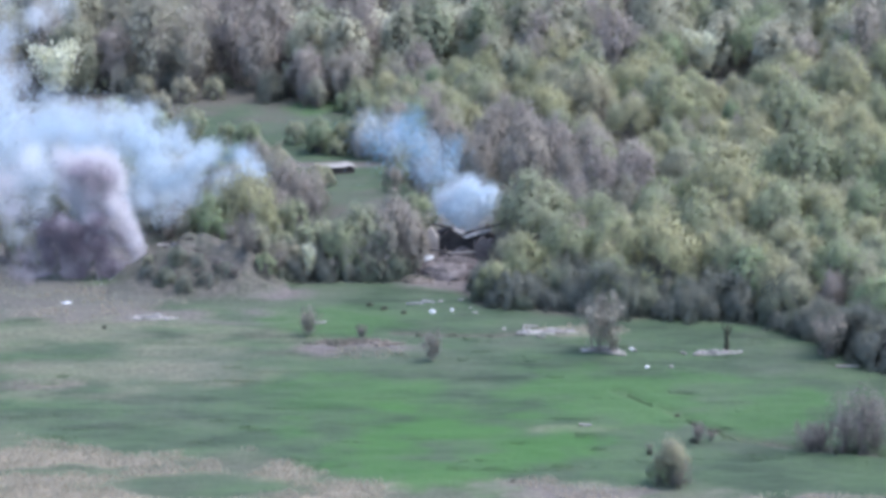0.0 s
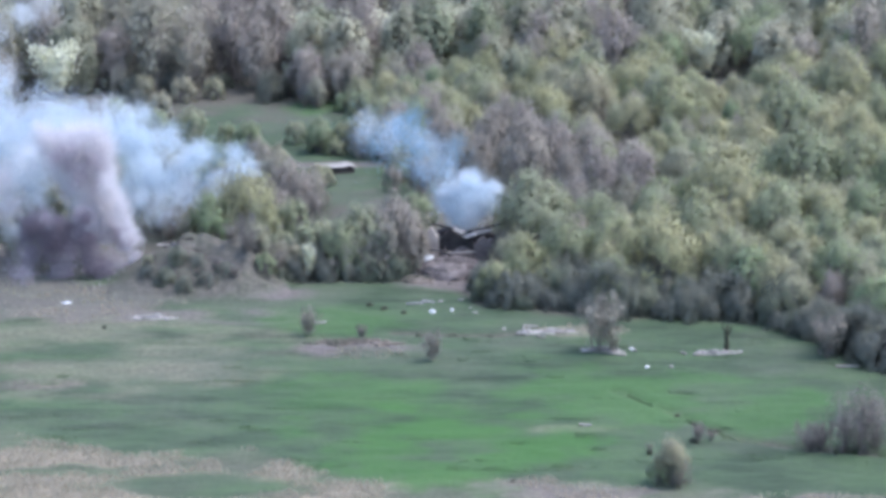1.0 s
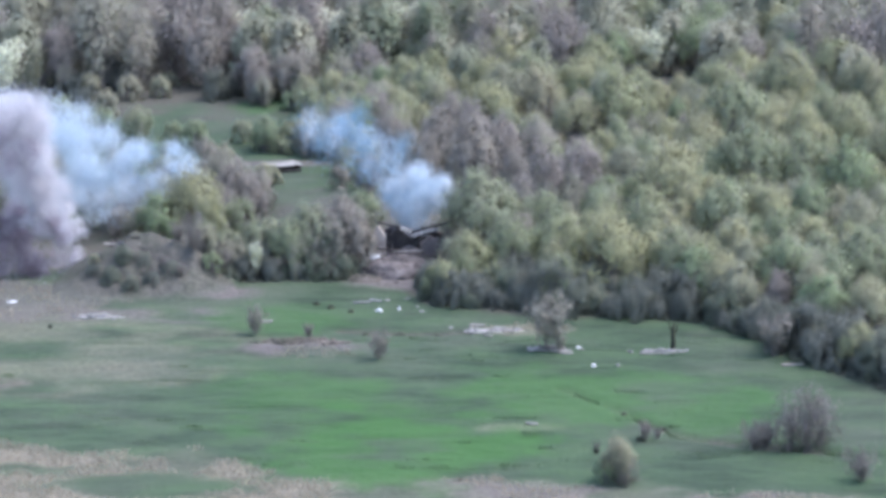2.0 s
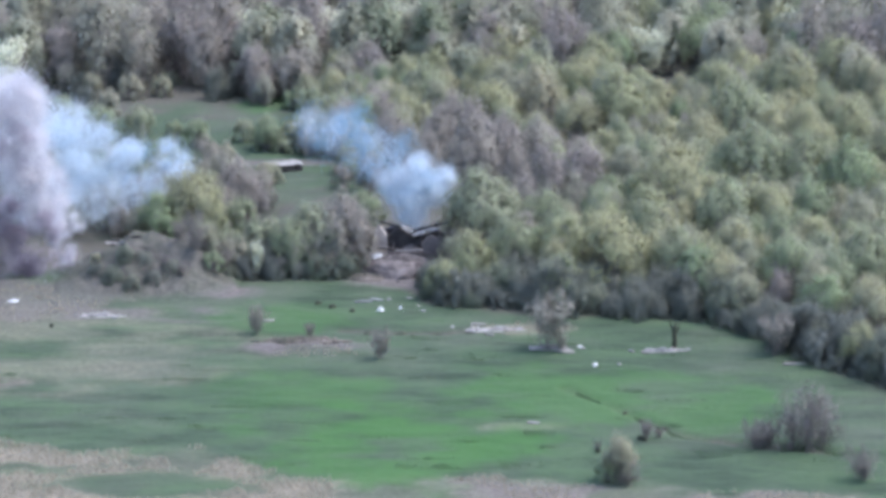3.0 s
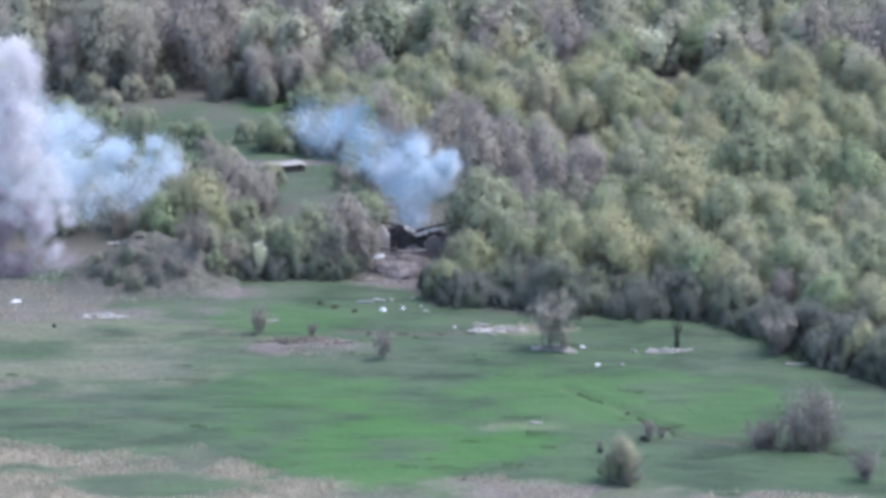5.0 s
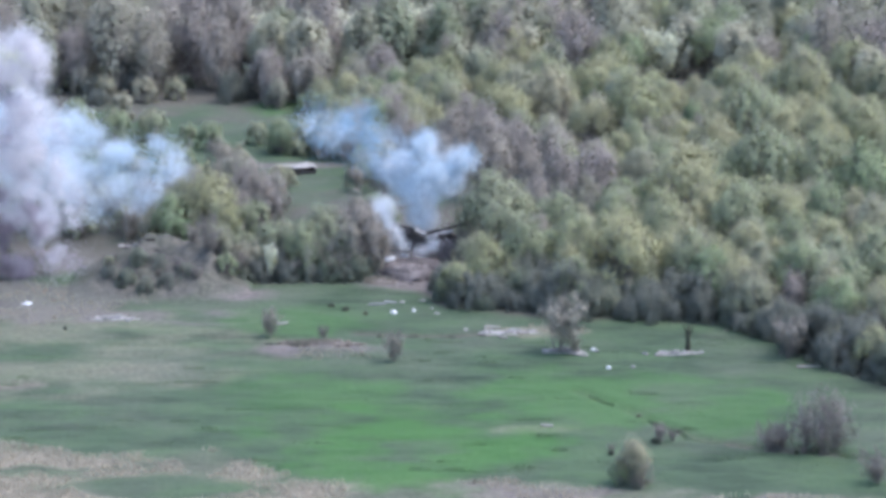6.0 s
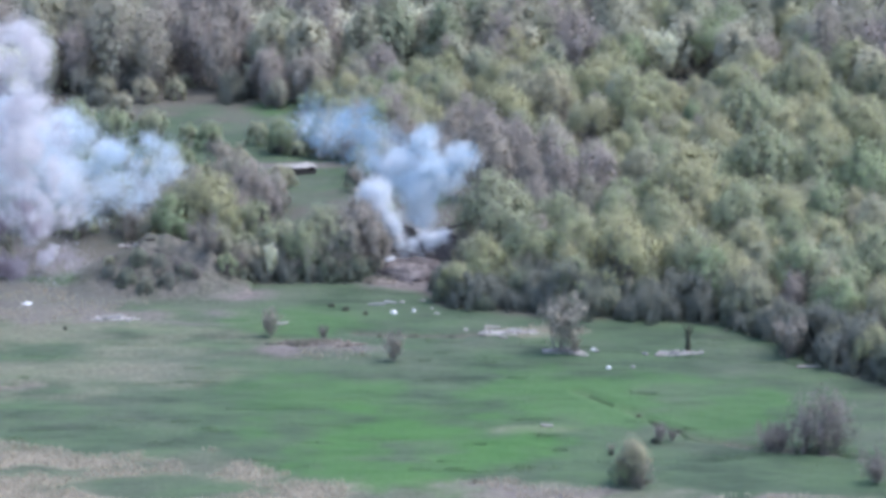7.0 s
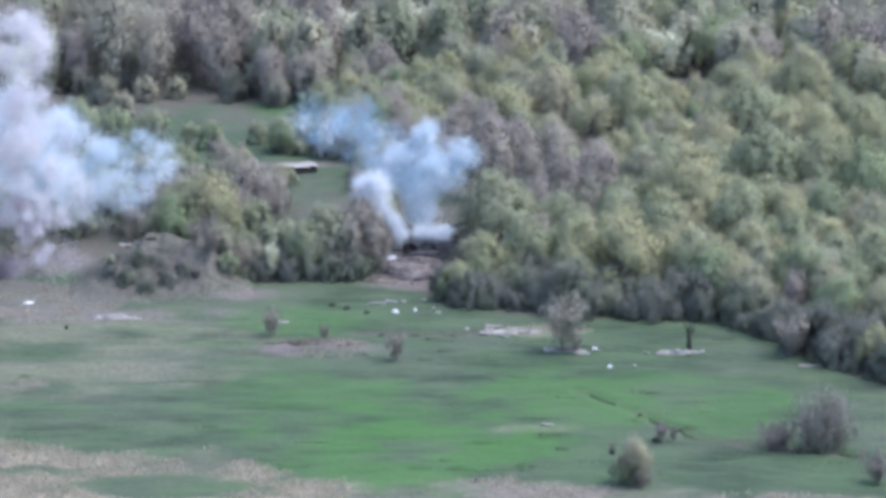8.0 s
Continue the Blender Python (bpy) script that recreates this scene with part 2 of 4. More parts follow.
def ground_height(x, y):
    x, y = np.asarray(x, float), np.asarray(y, float)
    z = (layered(x, y, 14, 3) - 0.5) * 0.5 + (layered(x, y * 2.5, 2.6, 9) - 0.5) * 0.22
    z = z - 0.3 * near_line(x, y, TRACK, 1.1) - 0.35 * near_line(x, y, DITCH, 0.9)
    z = z + 0.3 * blob(x, y, -9, 251.5, 7, 2.2) * (layered(x, y, 2, 77) - 0.2)
    return z


def gz(x, y):
    return float(ground_height(x, y))


def ground_cover(x, y):
    """How much woodland litter, straw, bare earth and lush grass covers a place."""
    w = (layered(x, y, 7, 12) - 0.5) * 2
    front = np.interp(x, FRONT_X, FRONT_Y)
    wood = smooth(-1.0, 3.5, y - front + 2.5 * w) * (1 - 0.9 * blob(x, y, -25, 340, 36, 40))
    wood = np.maximum.reduce([wood, 0.9 * blob(x, y, -11, 279.5, 10, 3.8), 0.85 * near_line(x, y, TRACK, 1.0) * smooth(0.3, 0.5, layered(x, y, 2.5, 83)), 0.9 * near_line(x, y, DITCH, 1.0), 0.9 * blob(x, y, -43, 239.0, 9.5, 1.7) * smooth(0.25, 0.5, layered(x * 0.3, y, 1.5, 88)), 0.7 * blob(x, y, -9.2, 250.8, 6.0, 1.8)])
    dry = smooth(-1.0, 2.6, np.interp(x, DRY_X, DRY_Y) - y + 1.6 * w + 4.0 * (layered(x * 0.6, y, 2.2, 63) - 0.5)) * (0.2 + 0.8 * smooth(0.35, 0.6, layered(x * 0.5, y, 3.5, 66))) * (1 - 0.9 * blob(x, y, -22, 209.5, 8, 3.2))
    dry = np.maximum(dry, 0.4 * blob(x, y, 12, 225, 5, 1.6))
    dry = np.maximum(dry, 0.55 * blob(x, y, 14, 257, 6, 2.0))
    # thin straw that also puts the warm haze over the left meadow into colour
    dry = np.maximum(dry, 0.42 * blob(x, y, -36, 252, 26, 16) * smooth(0.25, 0.7, layered(x * 0.4, y, 4.0, 93)))
    earth = np.maximum.reduce([
        blob(x, y, -44, 270, 15, 9.5) * 0.7, blob(x, y, -47, 285, 15, 8) * 0.75, blob(x, y, -9.2, 250.8, 7.5, 2.6) * (0.25 + 0.75 * smooth(0.35, 0.65, layered(x * 0.5, y, 1.6, 91))),
        blob(x, y, -26, 262.5, 15, 3.4) * 0.75 * smooth(0.3, 0.6, layered(x * 0.5, y, 2.4, 92)),
        blob(x, y, 0.5, 280, 8, 6.5), blob(x, y, -23, 272, 9, 3.4), 
        blob(x, y, 27, 404, 8, 6) * 0.9, blob(x, y, 43, 370, 7, 5) * 0.9, blob(x, y, 64, 373, 6, 9) * 0.9,
        blob(x, y, -16, 336, 8, 2.2) * 0.8, 0.75 * dry * smooth(-8, 4, x) * (1 - smooth(210, 216, y))])
    lush = np.maximum.reduce([blob(x, y, 2, 222, 16, 14), blob(x, y, 18, 235, 16, 9) * 0.8, blob(x, y, 29, 233, 10, 10) * 0.7,
                              blob(x, y, -9, 236, 10, 7) * 0.6, blob(x, y, -11, 262, 9, 7) * 0.6, blob(x, y, -10, 375, 16, 9) * 0.8])
    lush = lush * smooth(0.25, 0.7, layered(x * 0.5, y, 4.5, 55) + 0.12)
    return wood, dry, earth, lush


def build_ground():
    xs = np.concatenate([[-4000, -1800, -800, -400, -220, -150, -120, -100, -84], np.arange(-72, 80, 0.6), [88, 100, 120, 150, 220, 400, 800, 1800, 4000]])
    ys = np.concatenate([[-4000, -1500, -500, -100, 60, 140, 175, 190], np.arange(198, 300, 0.5), np.arange(300, 400, 1.0), np.arange(400, 480, 2.5), [490, 520, 570, 700, 1000, 1700, 4200]])
    x, y = np.meshgrid(xs, ys)
    z = ground_height(x, y)
    nx, ny = len(xs), len(ys)
    idx = np.arange(nx * ny).reshape(ny, nx)
    faces = np.stack([idx[:-1, :-1], idx[:-1, 1:], idx[1:, 1:], idx[1:, :-1]], -1).reshape(-1, 4)
    me = mesh_of("ground", np.stack([x, y, z], -1).reshape(-1, 3), faces.tolist(), GROUND, True)
    wood, dry, earth, lush = ground_cover(x, y)
    for name, values in (("wood", wood), ("dry", dry), ("earth", earth), ("lush", lush)):
        me.attributes.new(name, "FLOAT", "POINT").data.foreach_set("value", np.ascontiguousarray(values, dtype=np.float32).ravel())
    ob = new("ground", me)
    return tagged(ob, "green spring meadow with straw, bare earth and woodland floor", "ground", kind="structure")


build_ground()


# ---------------------------------------------------------------- trees
def grow(seed, height, stems, lean, reach, branches, leaf, twigs, spread=0.4, low=0.25, thick=1.0, upright=0.6, rise=0.35, fine=1.0):
    """The trunk, and the crown of leaf sprays and twigs, of one plant.

    leaf: count, length, width; twigs: count, length; reach: how long its branches are; low: where they begin."""
    rng = np.random.default_rng(seed)
    wood, crown = Shape(), Shape()
    spots, ways = [], []
    for s in range(stems):
        a = 2 * math.pi * (s + rng.random() * 0.7) / stems
        out = lean * (0.5 + rng.random()) if stems > 1 else lean * 0.4
        h = height * (0.72 + 0.28 * rng.random()) * (1.0 if s else 1.05)
        pts = [np.array([0.12 * math.cos(a) * (stems > 1), 0.12 * math.sin(a) * (stems > 1), -0.15])]
        for k in range(1, 6):
            f = k / 5
            pts.append(np.array([math.cos(a) * out * f ** 1.25 * height, math.sin(a) * out * f ** 1.25 * height, h * f * 0.9]) + rng.normal(size=3) * 0.03 * height * (0.3 + f) * (1, 1, 0.3))
        r0 = 0.016 * height * thick / math.sqrt(stems) ** 0.7
        wood.tube(pts, [r0 * 1.25, r0, r0 * 0.8, r0 * 0.6, r0 * 0.38, r0 * 0.12], 5 if stems < 4 else 3)
        line = np.array(pts)
        for b in range(branches):
            f = low + (0.97 - low) * (b + rng.random()) / branches
            i = min(int(f * 5), 4)
            root = line[i] + (line[i + 1] - line[i]) * (f * 5 - i)
            ba = rng.random() * 2 * math.pi
            up = rise + upright * rng.random()
            d = np.array([math.cos(ba), math.sin(ba), up])
            d = d / np.linalg.norm(d)
            size = reach * height * (1.1 - 0.75 * abs(f - 0.45)) * (0.6 + 0.5 * rng.random())
            mid = root + d * size * 0.5 + (0, 0, 0.04 * size)
            tip = root + d * size + (0, 0, 0.16 * size)
            wood.tube([root, mid, tip], [r0 * 0.42 * (1.1 - f), r0 * 0.28 * (1.1 - f), r0 * 0.07], 3)
            for g in np.linspace(0.3, 1.05, 6):
                spots.append(root + (tip - root) * g)
                ways.append(d)
        for g in (0.8, 0.88, 0.95, 1.0):
            spots.append(line[4] + (line[5] - line[4]) * (g * 5 - 4))
            ways.append(np.array([0, 0, 1.0]))
    spots, ways = np.array(spots), np.array(ways)
    n, length, width = leaf
    if n:
        pick = rng.integers(0, len(spots), n)
        c = spots[pick] + rng.normal(size=(n, 3)) * spread * height * 0.1 * (1, 1, 0.8)
        c[:, 2] = np.maximum(c[:, 2], 0.05 * height)
        w = ways[pick] * 0.7 + np.array([0, 0, 0.75]) + rng.normal(size=(n, 3)) * 0.65
        out = c - np.array([0, 0, 0.45 * height])
        out = out / np.maximum(np.linalg.norm(out, axis=1)[:, None], 0.1)
        w = w - out * (np.sum(w * out, axis=1) * 0.6)[:, None]
        crown.leaves(c, w, length * (0.6 + 0.8 * rng.random(n)), width * (0.6 + 0.8 * rng.random(n)), rng, out)
    n, length = twigs
    sticks = Shape()
    if n:
        pick = rng.integers(0, len(spots), n)
        roots = spots[pick] + rng.normal(size=(n, 3)) * 0.05
        roots[::2] *= np.stack([rng.uniform(0.5, 1.0, len(roots[::2]))] * 2 + [rng.uniform(0.1, 0.9, len(roots[::2]))], -1)
        w = ways[pick] * 0.8 + np.array([0, 0, 0.8]) + rng.normal(size=(n, 3)) * 0.5
        tips = roots + w / np.linalg.norm(w, axis=1)[:, None] * (length * (0.5 + 0.9 * rng.random(n)))[:, None]
        sticks.spikes(roots, tips, fine * (0.026 + 0.034 * rng.random(n)))
    return wood, crown, sticks


def unit(v):
    return v / np.maximum(np.linalg.norm(v, axis=1)[:, None], 1e-6)


def grow_dome(seed, height, wide, stems, tufts, leaf, twigs, base=0.3, soft=0.14, peak=1.35, fine=1.0, core=0):
    """A plant with one broad rounded crown of feathery tufts on a fan of stems.

    wide: the crown's width over its height; leaf: count, length, width; twigs: count, length; base: where the crown begins."""
    rng = np.random.default_rng(seed)
    wood, crown, sticks = Shape(), Shape(), Shape()
    rx, rz = wide * height / 2, (1 - base) * height
    heads = []
    for k in range(tufts):
        f = ((k + rng.random()) / tufts) ** 0.55
        a = 2.4 * k + rng.normal() * 0.35
        top = math.sqrt(max(0.0, 1 - f ** 2.2)) * rng.uniform(0.86, 1.08)
        reach = 0.88 * f * rx * rng.uniform(0.85, 1.12)
        low = 0.12 if f > 0.6 else 0.4
        z = base * height + rz * (top if rng.random() < 0.85 else top * rng.uniform(low, 0.85))
        heads.append((reach * math.cos(a), reach * math.sin(a), z - soft * height * 0.75, soft * height * rng.uniform(0.7, 1.25)))
    heads = np.array(heads)
    r0 = 0.014 * height / math.sqrt(stems) ** 0.6
    for k in range(stems):
        head = heads[(k * 5) % tufts]
        a = 2 * math.pi * k / stems
        foot = np.array([0.25 * math.cos(a), 0.25 * math.sin(a), -0.15])
        tip = head[:3]
        mid = foot * 0.5 + tip * 0.5 + np.array([0, 0, 0.08 * height]) - np.array([tip[0], tip[1], 0]) * 0.18
        wood.tube([foot, foot * 0.75 + mid * 0.25 + rng.normal(size=3) * 0.05, mid, tip], [r0 * 1.3, r0, r0 * 0.7, r0 * 0.15], 4)
        for q in range(3):
            end = heads[(k * 5 + 1 + 3 * q) % tufts][:3]
            start = foot * (0.5 - 0.12 * q) + mid * (0.5 + 0.12 * q)
            wood.tube([start, start * 0.5 + end * 0.5 + np.array([0, 0, 0.05 * height]), end], [r0 * 0.45, r0 * 0.3, r0 * 0.08], 3)
    middle = np.array([0, 0, (base + 0.25 * (1 - base)) * height])

    def spread(n, power, within=1.0):
        pick = rng.choice(tufts, n, p=heads[:, 3] ** 2 / np.sum(heads[:, 3] ** 2))
        ball = rng.normal(size=(n, 3))
        ball = ball / np.linalg.norm(ball, axis=1)[:, None]
        c = heads[pick, :3] + ball * (within * rng.random(n) ** power * heads[pick, 3])[:, None] * (1, 1, peak)
        c[:, 2] = np.maximum(c[:, 2], 0.04 * height)
        out = c - middle
        out = out / np.maximum(np.linalg.norm(out, axis=1)[:, None], 0.1) * 0.8 + ball * 0.35
        return c, out

    n, length, width = leaf
    if n:
        c, out = spread(n, 0.5)
        w = np.array([0, 0, 0.8]) + rng.normal(size=(n, 3)) * 0.6
        w = w - out * (np.sum(w * out, axis=1) * 0.7)[:, None]
        crown.leaves(c, w, length * (0.6 + 0.8 * rng.random(n)), width * (0.6 + 0.8 * rng.random(n)), rng, out * 1.5, unit(out))
    if core:
        c, out = spread(core, 0.6, 0.7)
        c[::3] -= (0, 0, 0.1 * height)
        w = np.array([0, 0, 1.0]) + rng.normal(size=(core, 3)) * 0.35
        w = w - out * (np.sum(w * out, axis=1) * 0.8)[:, None]
        crown.leaves(c, w, length * 1.9 * (0.7 + 0.6 * rng.random(core)), width * 2.4 * (0.7 + 0.6 * rng.random(core)), rng, out * 1.5, unit(out))
    n, length = twigs
    if n:
        c, out = spread(n, 0.7)
        down = rng.uniform(0.12, 0.95, len(c[::2]))
        c[::2] *= np.stack([0.35 + 0.65 * down, 0.35 + 0.65 * down, down], -1)
        w = out * (0.5, 0.5, 0.2) + np.array([0, 0, 0.9]) + rng.normal(size=(n, 3)) * 0.35
        w = w / np.linalg.norm(w, axis=1)[:, None] * (length * (0.5 + 0.8 * rng.random(n)))[:, None]
        sticks.spikes(c - w * 0.6, c + w * 0.4, fine * (0.026 + 0.034 * rng.random(n)), unit(out))
    return wood, crown, sticks


def plant(name, label, category, leaf_mat, twig_mat, *args, group="", shape=grow, **kw):
    """A plant of its own, with trunk, leafy crown and twigs, at the world's origin."""
    wood, crown, sticks = shape(*args, **kw)
    ob = thing(name, label, category, group=group)
    part("trunk", wood.mesh("trunk", BARK, True), None, ob)
    n, k = len(crown.faces), len(crown.verts)
    crown.verts += sticks.verts
    crown.faces += [tuple(k + i for i in f) for f in sticks.faces]
    me = crown.mesh("crown", leaf_mat)
    me.materials.append(twig_mat)
    for f in me.polygons[n:]:
        f.material_index = 1
    if crown.round:
        me.shade_smooth()
        me.normals_split_custom_set_from_vertices([tuple(v) for v in crown.round + sticks.round])
    part("crown", me, None, ob)
    return ob


class Planter:
    """Sets plants in the ground: the first of each sort is moved, the next ones are copies."""

    def __init__(self, sorts):
        self.sorts, self.used, self.count = sorts, [0] * len(sorts), 0

    def put(self, x, y, size=1.0, sort=None, turn=None, sink=0.0):
        k = rnd.randrange(len(self.sorts)) if sort is None else sort
        m = pose(x, y, gz(x, y) - sink, rnd.uniform(-3, 3), rnd.uniform(-3, 3), rnd.uniform(0, 360) if turn is None else turn)
        ob = self.sorts[k]
        if self.used[k]:
            keep = ob.scale.copy()
            ob.scale = (size, size, size * rnd.uniform(0.92, 1.1))
            made = copy_thing(ob, m)
            made.scale = ob.scale
            ob.scale = keep
        else:
            ob.matrix_basis = m
            ob.scale = (size, size, size)
            made = ob
        self.used[k] += 1
        self.count += 1
        return made


rnd = random.Random(4)
W = "multi-stemmed willow with pale yellow-green spring leaves"
KW = dict(group="willow thicket", shape=grow_dome, fine=0.8)
willows = Planter([
    plant("willow_tree", W, "tree", WILLOW, STEM, 11, 9.0, 1.0, 7, 34, (3300, 0.32, 0.14), (800, 1.7), core=900, base=0.34, soft=0.16, **KW),
    plant("willow_tree", W, "tree", WILLOW, STEM, 12, 9.0, 0.85, 6, 28, (3000, 0.32, 0.14), (800, 1.7), core=800, base=0.38, soft=0.17, peak=1.5, **KW),
    plant("willow_tree", W, "tree", WILLOW, STEM, 13, 9.0, 1.15, 8, 46, (3500, 0.31, 0.14), (800, 1.6), core=1000, base=0.36, soft=0.15, **KW),
    plant("willow_tree", W, "tree", WILLOW, STEM, 14, 6.0, 1.1, 7, 26, (2200, 0.29, 0.13), (600, 1.2), core=600, base=0.22, soft=0.18, **KW),
    plant("willow_tree", W, "tree", WILLOW, STEM, 15, 9.0, 0.66, 5, 22, (2300, 0.33, 0.14), (700, 1.9), core=600, base=0.4, soft=0.16, peak=2.0, **KW)])
T = "tall slender tree with thin grey-green young leaves"
TW = dict(group="far woods", shape=grow_dome)
talls = Planter([
    plant("tall_tree", T, "tree", TALL, TWIG, 21, 15.0, 0.56, 3, 34, (2600, 0.5, 0.24), (220, 1.6), core=700, base=0.1, soft=0.12, peak=1.5, **TW),
    plant("tall_tree", T, "tree", TALL, TWIG, 22, 13.5, 0.7, 3, 36, (2700, 0.5, 0.24), (220, 1.6), core=700, base=0.12, soft=0.13, **TW),
    plant("tall_tree", T, "tree", TALL, TWIG, 23, 12.0, 0.8, 4, 30, (2600, 0.5, 0.24), (220, 1.5), core=700, base=0.1, soft=0.14, **TW)])
B = "bare grey-brown tree with fine twigs and opening buds"
BW = dict(group="bare trees", shape=grow_dome)
bares = Planter([
    plant("bare_tree", B, "tree", BUD, TWIG, 31, 12.0, 0.7, 4, 30, (1500, 0.42, 0.16), (900, 1.9), core=450, base=0.1, soft=0.15, peak=1.6, **BW),
    plant("bare_tree", B, "tree", BUD, TWIG, 32, 13.5, 0.58, 3, 28, (1500, 0.42, 0.16), (900, 2.0), core=450, base=0.12, soft=0.14, peak=1.8, **BW),
    plant("bare_tree", B, "tree", BUD, TWIG, 33, 10.0, 0.9, 6, 30, (1500, 0.4, 0.16), (900, 1.7), core=450, base=0.15, soft=0.14, peak=1.4, **BW)])
S = "low leafing bush with many thin stems"
SW = dict(group="bushes", shape=grow_dome, base=0.04, core=500)
bushes = Planter([
    plant("bush", S, "bush", SHRUB, TWIG, 41, 4.6, 1.15, 8, 22, (1500, 0.28, 0.13), (300, 0.9), soft=0.18, **SW),
    plant("bush", S, "bush", SHRUB, TWIG, 42, 3.8, 1.4, 9, 22, (1500, 0.28, 0.13), (300, 0.8), soft=0.19, **SW),
    plant("bush", S, "bush", SHRUB, TWIG, 43, 5.6, 0.95, 7, 22, (1500, 0.28, 0.13), (300, 1.0), soft=0.17, **SW)])
blossoms = Planter([
    plant("blossom_tree", "round fruit tree white with blossom", "tree", BLOSSOM, TWIG, 51, 6.6, 4, 0.26, 0.3, 7, (2600, 0.42, 0.28), (40, 0.6), group="blossom trees", low=0.15, spread=0.75),
    plant("blossom_tree", "small fruit tree white with blossom", "tree", BLOSSOM, TWIG, 52, 4.2, 4, 0.3, 0.3, 5, (1000, 0.4, 0.28), (80, 0.5), group="blossom trees", low=0.15, spread=0.55)])
shrubs = Planter([
    plant("bare_shrub", "pale grey shrub with a fan of thin stems and first buds", "shrub", BUD, PINK_TWIG, 61, 4.6, 7, 0.34, 0.24, 6, (1000, 0.34, 0.14), (360, 1.1), group="bare shrubs", fine=0.6, low=0.3, thick=0.7, upright=1.6, spread=0.5),
    plant("bare_shrub", "leafless reddish shrub with dense twigs", "shrub", BUD, PINK_TWIG, 62, 3.6, 10, 0.4, 0.24, 5, (520, 0.28, 0.1), (620, 1.0), group="bare shrubs", fine=0.6, low=0.1, thick=0.5, spread=0.8, upright=1.2),
    plant("bare_shrub", "small leafless shrub in the grass", "shrub", BUD, PINK_TWIG, 63, 2.2, 8, 0.34, 0.3, 4, (420, 0.2, 0.09), (280, 0.7), group="bare shrubs", fine=0.5, low=0.15, thick=0.5, upright=1.5),
    plant("bare_shrub", "slender upright shrub with bare stems and a thin top", "shrub", PINK_TWIG, PINK_TWIG, 64, 4.8, 0.85, 6, 18, (420, 0.3, 0.1), (300, 1.3), group="bare shrubs", shape=grow_dome, base=0.34, soft=0.17, peak=1.6, fine=0.5)])
U = "grey leafless undergrowth at the foot of the willows"
UW = dict(group="undergrowth", shape=grow_dome, fine=0.8)
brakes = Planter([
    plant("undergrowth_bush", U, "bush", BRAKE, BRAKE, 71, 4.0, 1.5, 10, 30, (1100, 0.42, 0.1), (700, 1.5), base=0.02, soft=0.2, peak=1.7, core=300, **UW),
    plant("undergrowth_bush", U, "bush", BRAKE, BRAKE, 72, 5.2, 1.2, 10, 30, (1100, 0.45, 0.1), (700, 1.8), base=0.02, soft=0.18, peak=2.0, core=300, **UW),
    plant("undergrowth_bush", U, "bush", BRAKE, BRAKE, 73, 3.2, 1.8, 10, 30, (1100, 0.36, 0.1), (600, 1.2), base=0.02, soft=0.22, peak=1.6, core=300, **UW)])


def clear_of(x, y, spots):
    return all(math.hypot((x - a) / rx, (y - b) / ry) > 1 for a, b, rx, ry in spots)


OPEN = [(-30, 361, 17, 16), (27, 404, 7, 5), (43, 370, 5, 4), (64, 373, 4, 8), (-16, 335, 7, 5), (41, 387, 7, 11), (-58, 377, 6, 7), (58, 435, 5, 8), (12.5, 312, 8, 14), (20.5, 297, 4.5, 8), (-9, 309, 6.5, 12)]


# the broad crowns that rise out of the thicket: place, height and sort
FRONT_CROWNS = ((10.3, 284.8, 11.0, 0), (17.8, 288.3, 8.0, 1), (5.8, 269.6, 4.6, 3), (9.2, 274.0, 6.4, 0), (13.8, 274.8, 7.3, 1), (24.4, 270.0, 9.3, 2),
                (19.5, 274.9, 7.6, 0), (31.7, 269.8, 7.8, 1), (38.7, 275.3, 7.4, 4), (44.6, 280.2, 6.8, 4), (49.1, 277.6, 6.8, 0), (30.4, 288.3, 7.8, 0),
                (43.7, 265.8, 7.6, 2), (45.9, 255.2, 6.8, 0), (52.4, 268.0, 7.7, 0), (50.3, 251.2, 6.7, 2), (57.6, 262.0, 7.5, 1), (56.0, 247.0, 6.5, 0))
MID_CROWNS = ((35.1, 301.2, 11.2, 2), (30.4, 314.0, 7.8, 0), (45.2, 309.5, 10.6, 2), (52.0, 308.8, 9.3, 0), (39.4, 288.4, 8.6, 0), (44.9, 289.6, 8.2, 1),
              (50.8, 292.7, 8.2, 4), (36.4, 293.4, 7.0, 4), (57.4, 305.4, 9.2, 0), (55.9, 287.1, 8.2, 1), (27.0, 302.9, 6.8, 3), (25.6, 288.0, 6.6, 4))
FAR_CROWNS = ((32.0, 344.8, 10.3, 0), (25.6, 342.3, 9.0, 1), (20.6, 352.1, 9.8, 0), (14.0, 347.0, 9.6, 2), (48.1, 341.3, 11.0, 2), (56.0, 329.4, 8.6, 0),
              (62.5, 333.7, 8.7, 1), (7.0, 355.0, 8.0, 4), (41.4, 330.4, 8.4, 1), (51.8, 333.6, 8.0, 0), (38.0, 336.0, 7.0, 3), (66.0, 322.0, 9.0, 0))
GREY_CROWNS = ((10.6, 316.3, 11.0), (19.2, 304.0, 10.5), (24.1, 311.7, 8.8), (6.6, 332.0, 8.4), (16.0, 311.0, 8.6), (15.0, 325.5, 8.8), (22.8, 303.5, 6.6), (11.0, 334.0, 9.0), (20.0, 330.0, 8.0), (5.0, 322.0, 7.0))


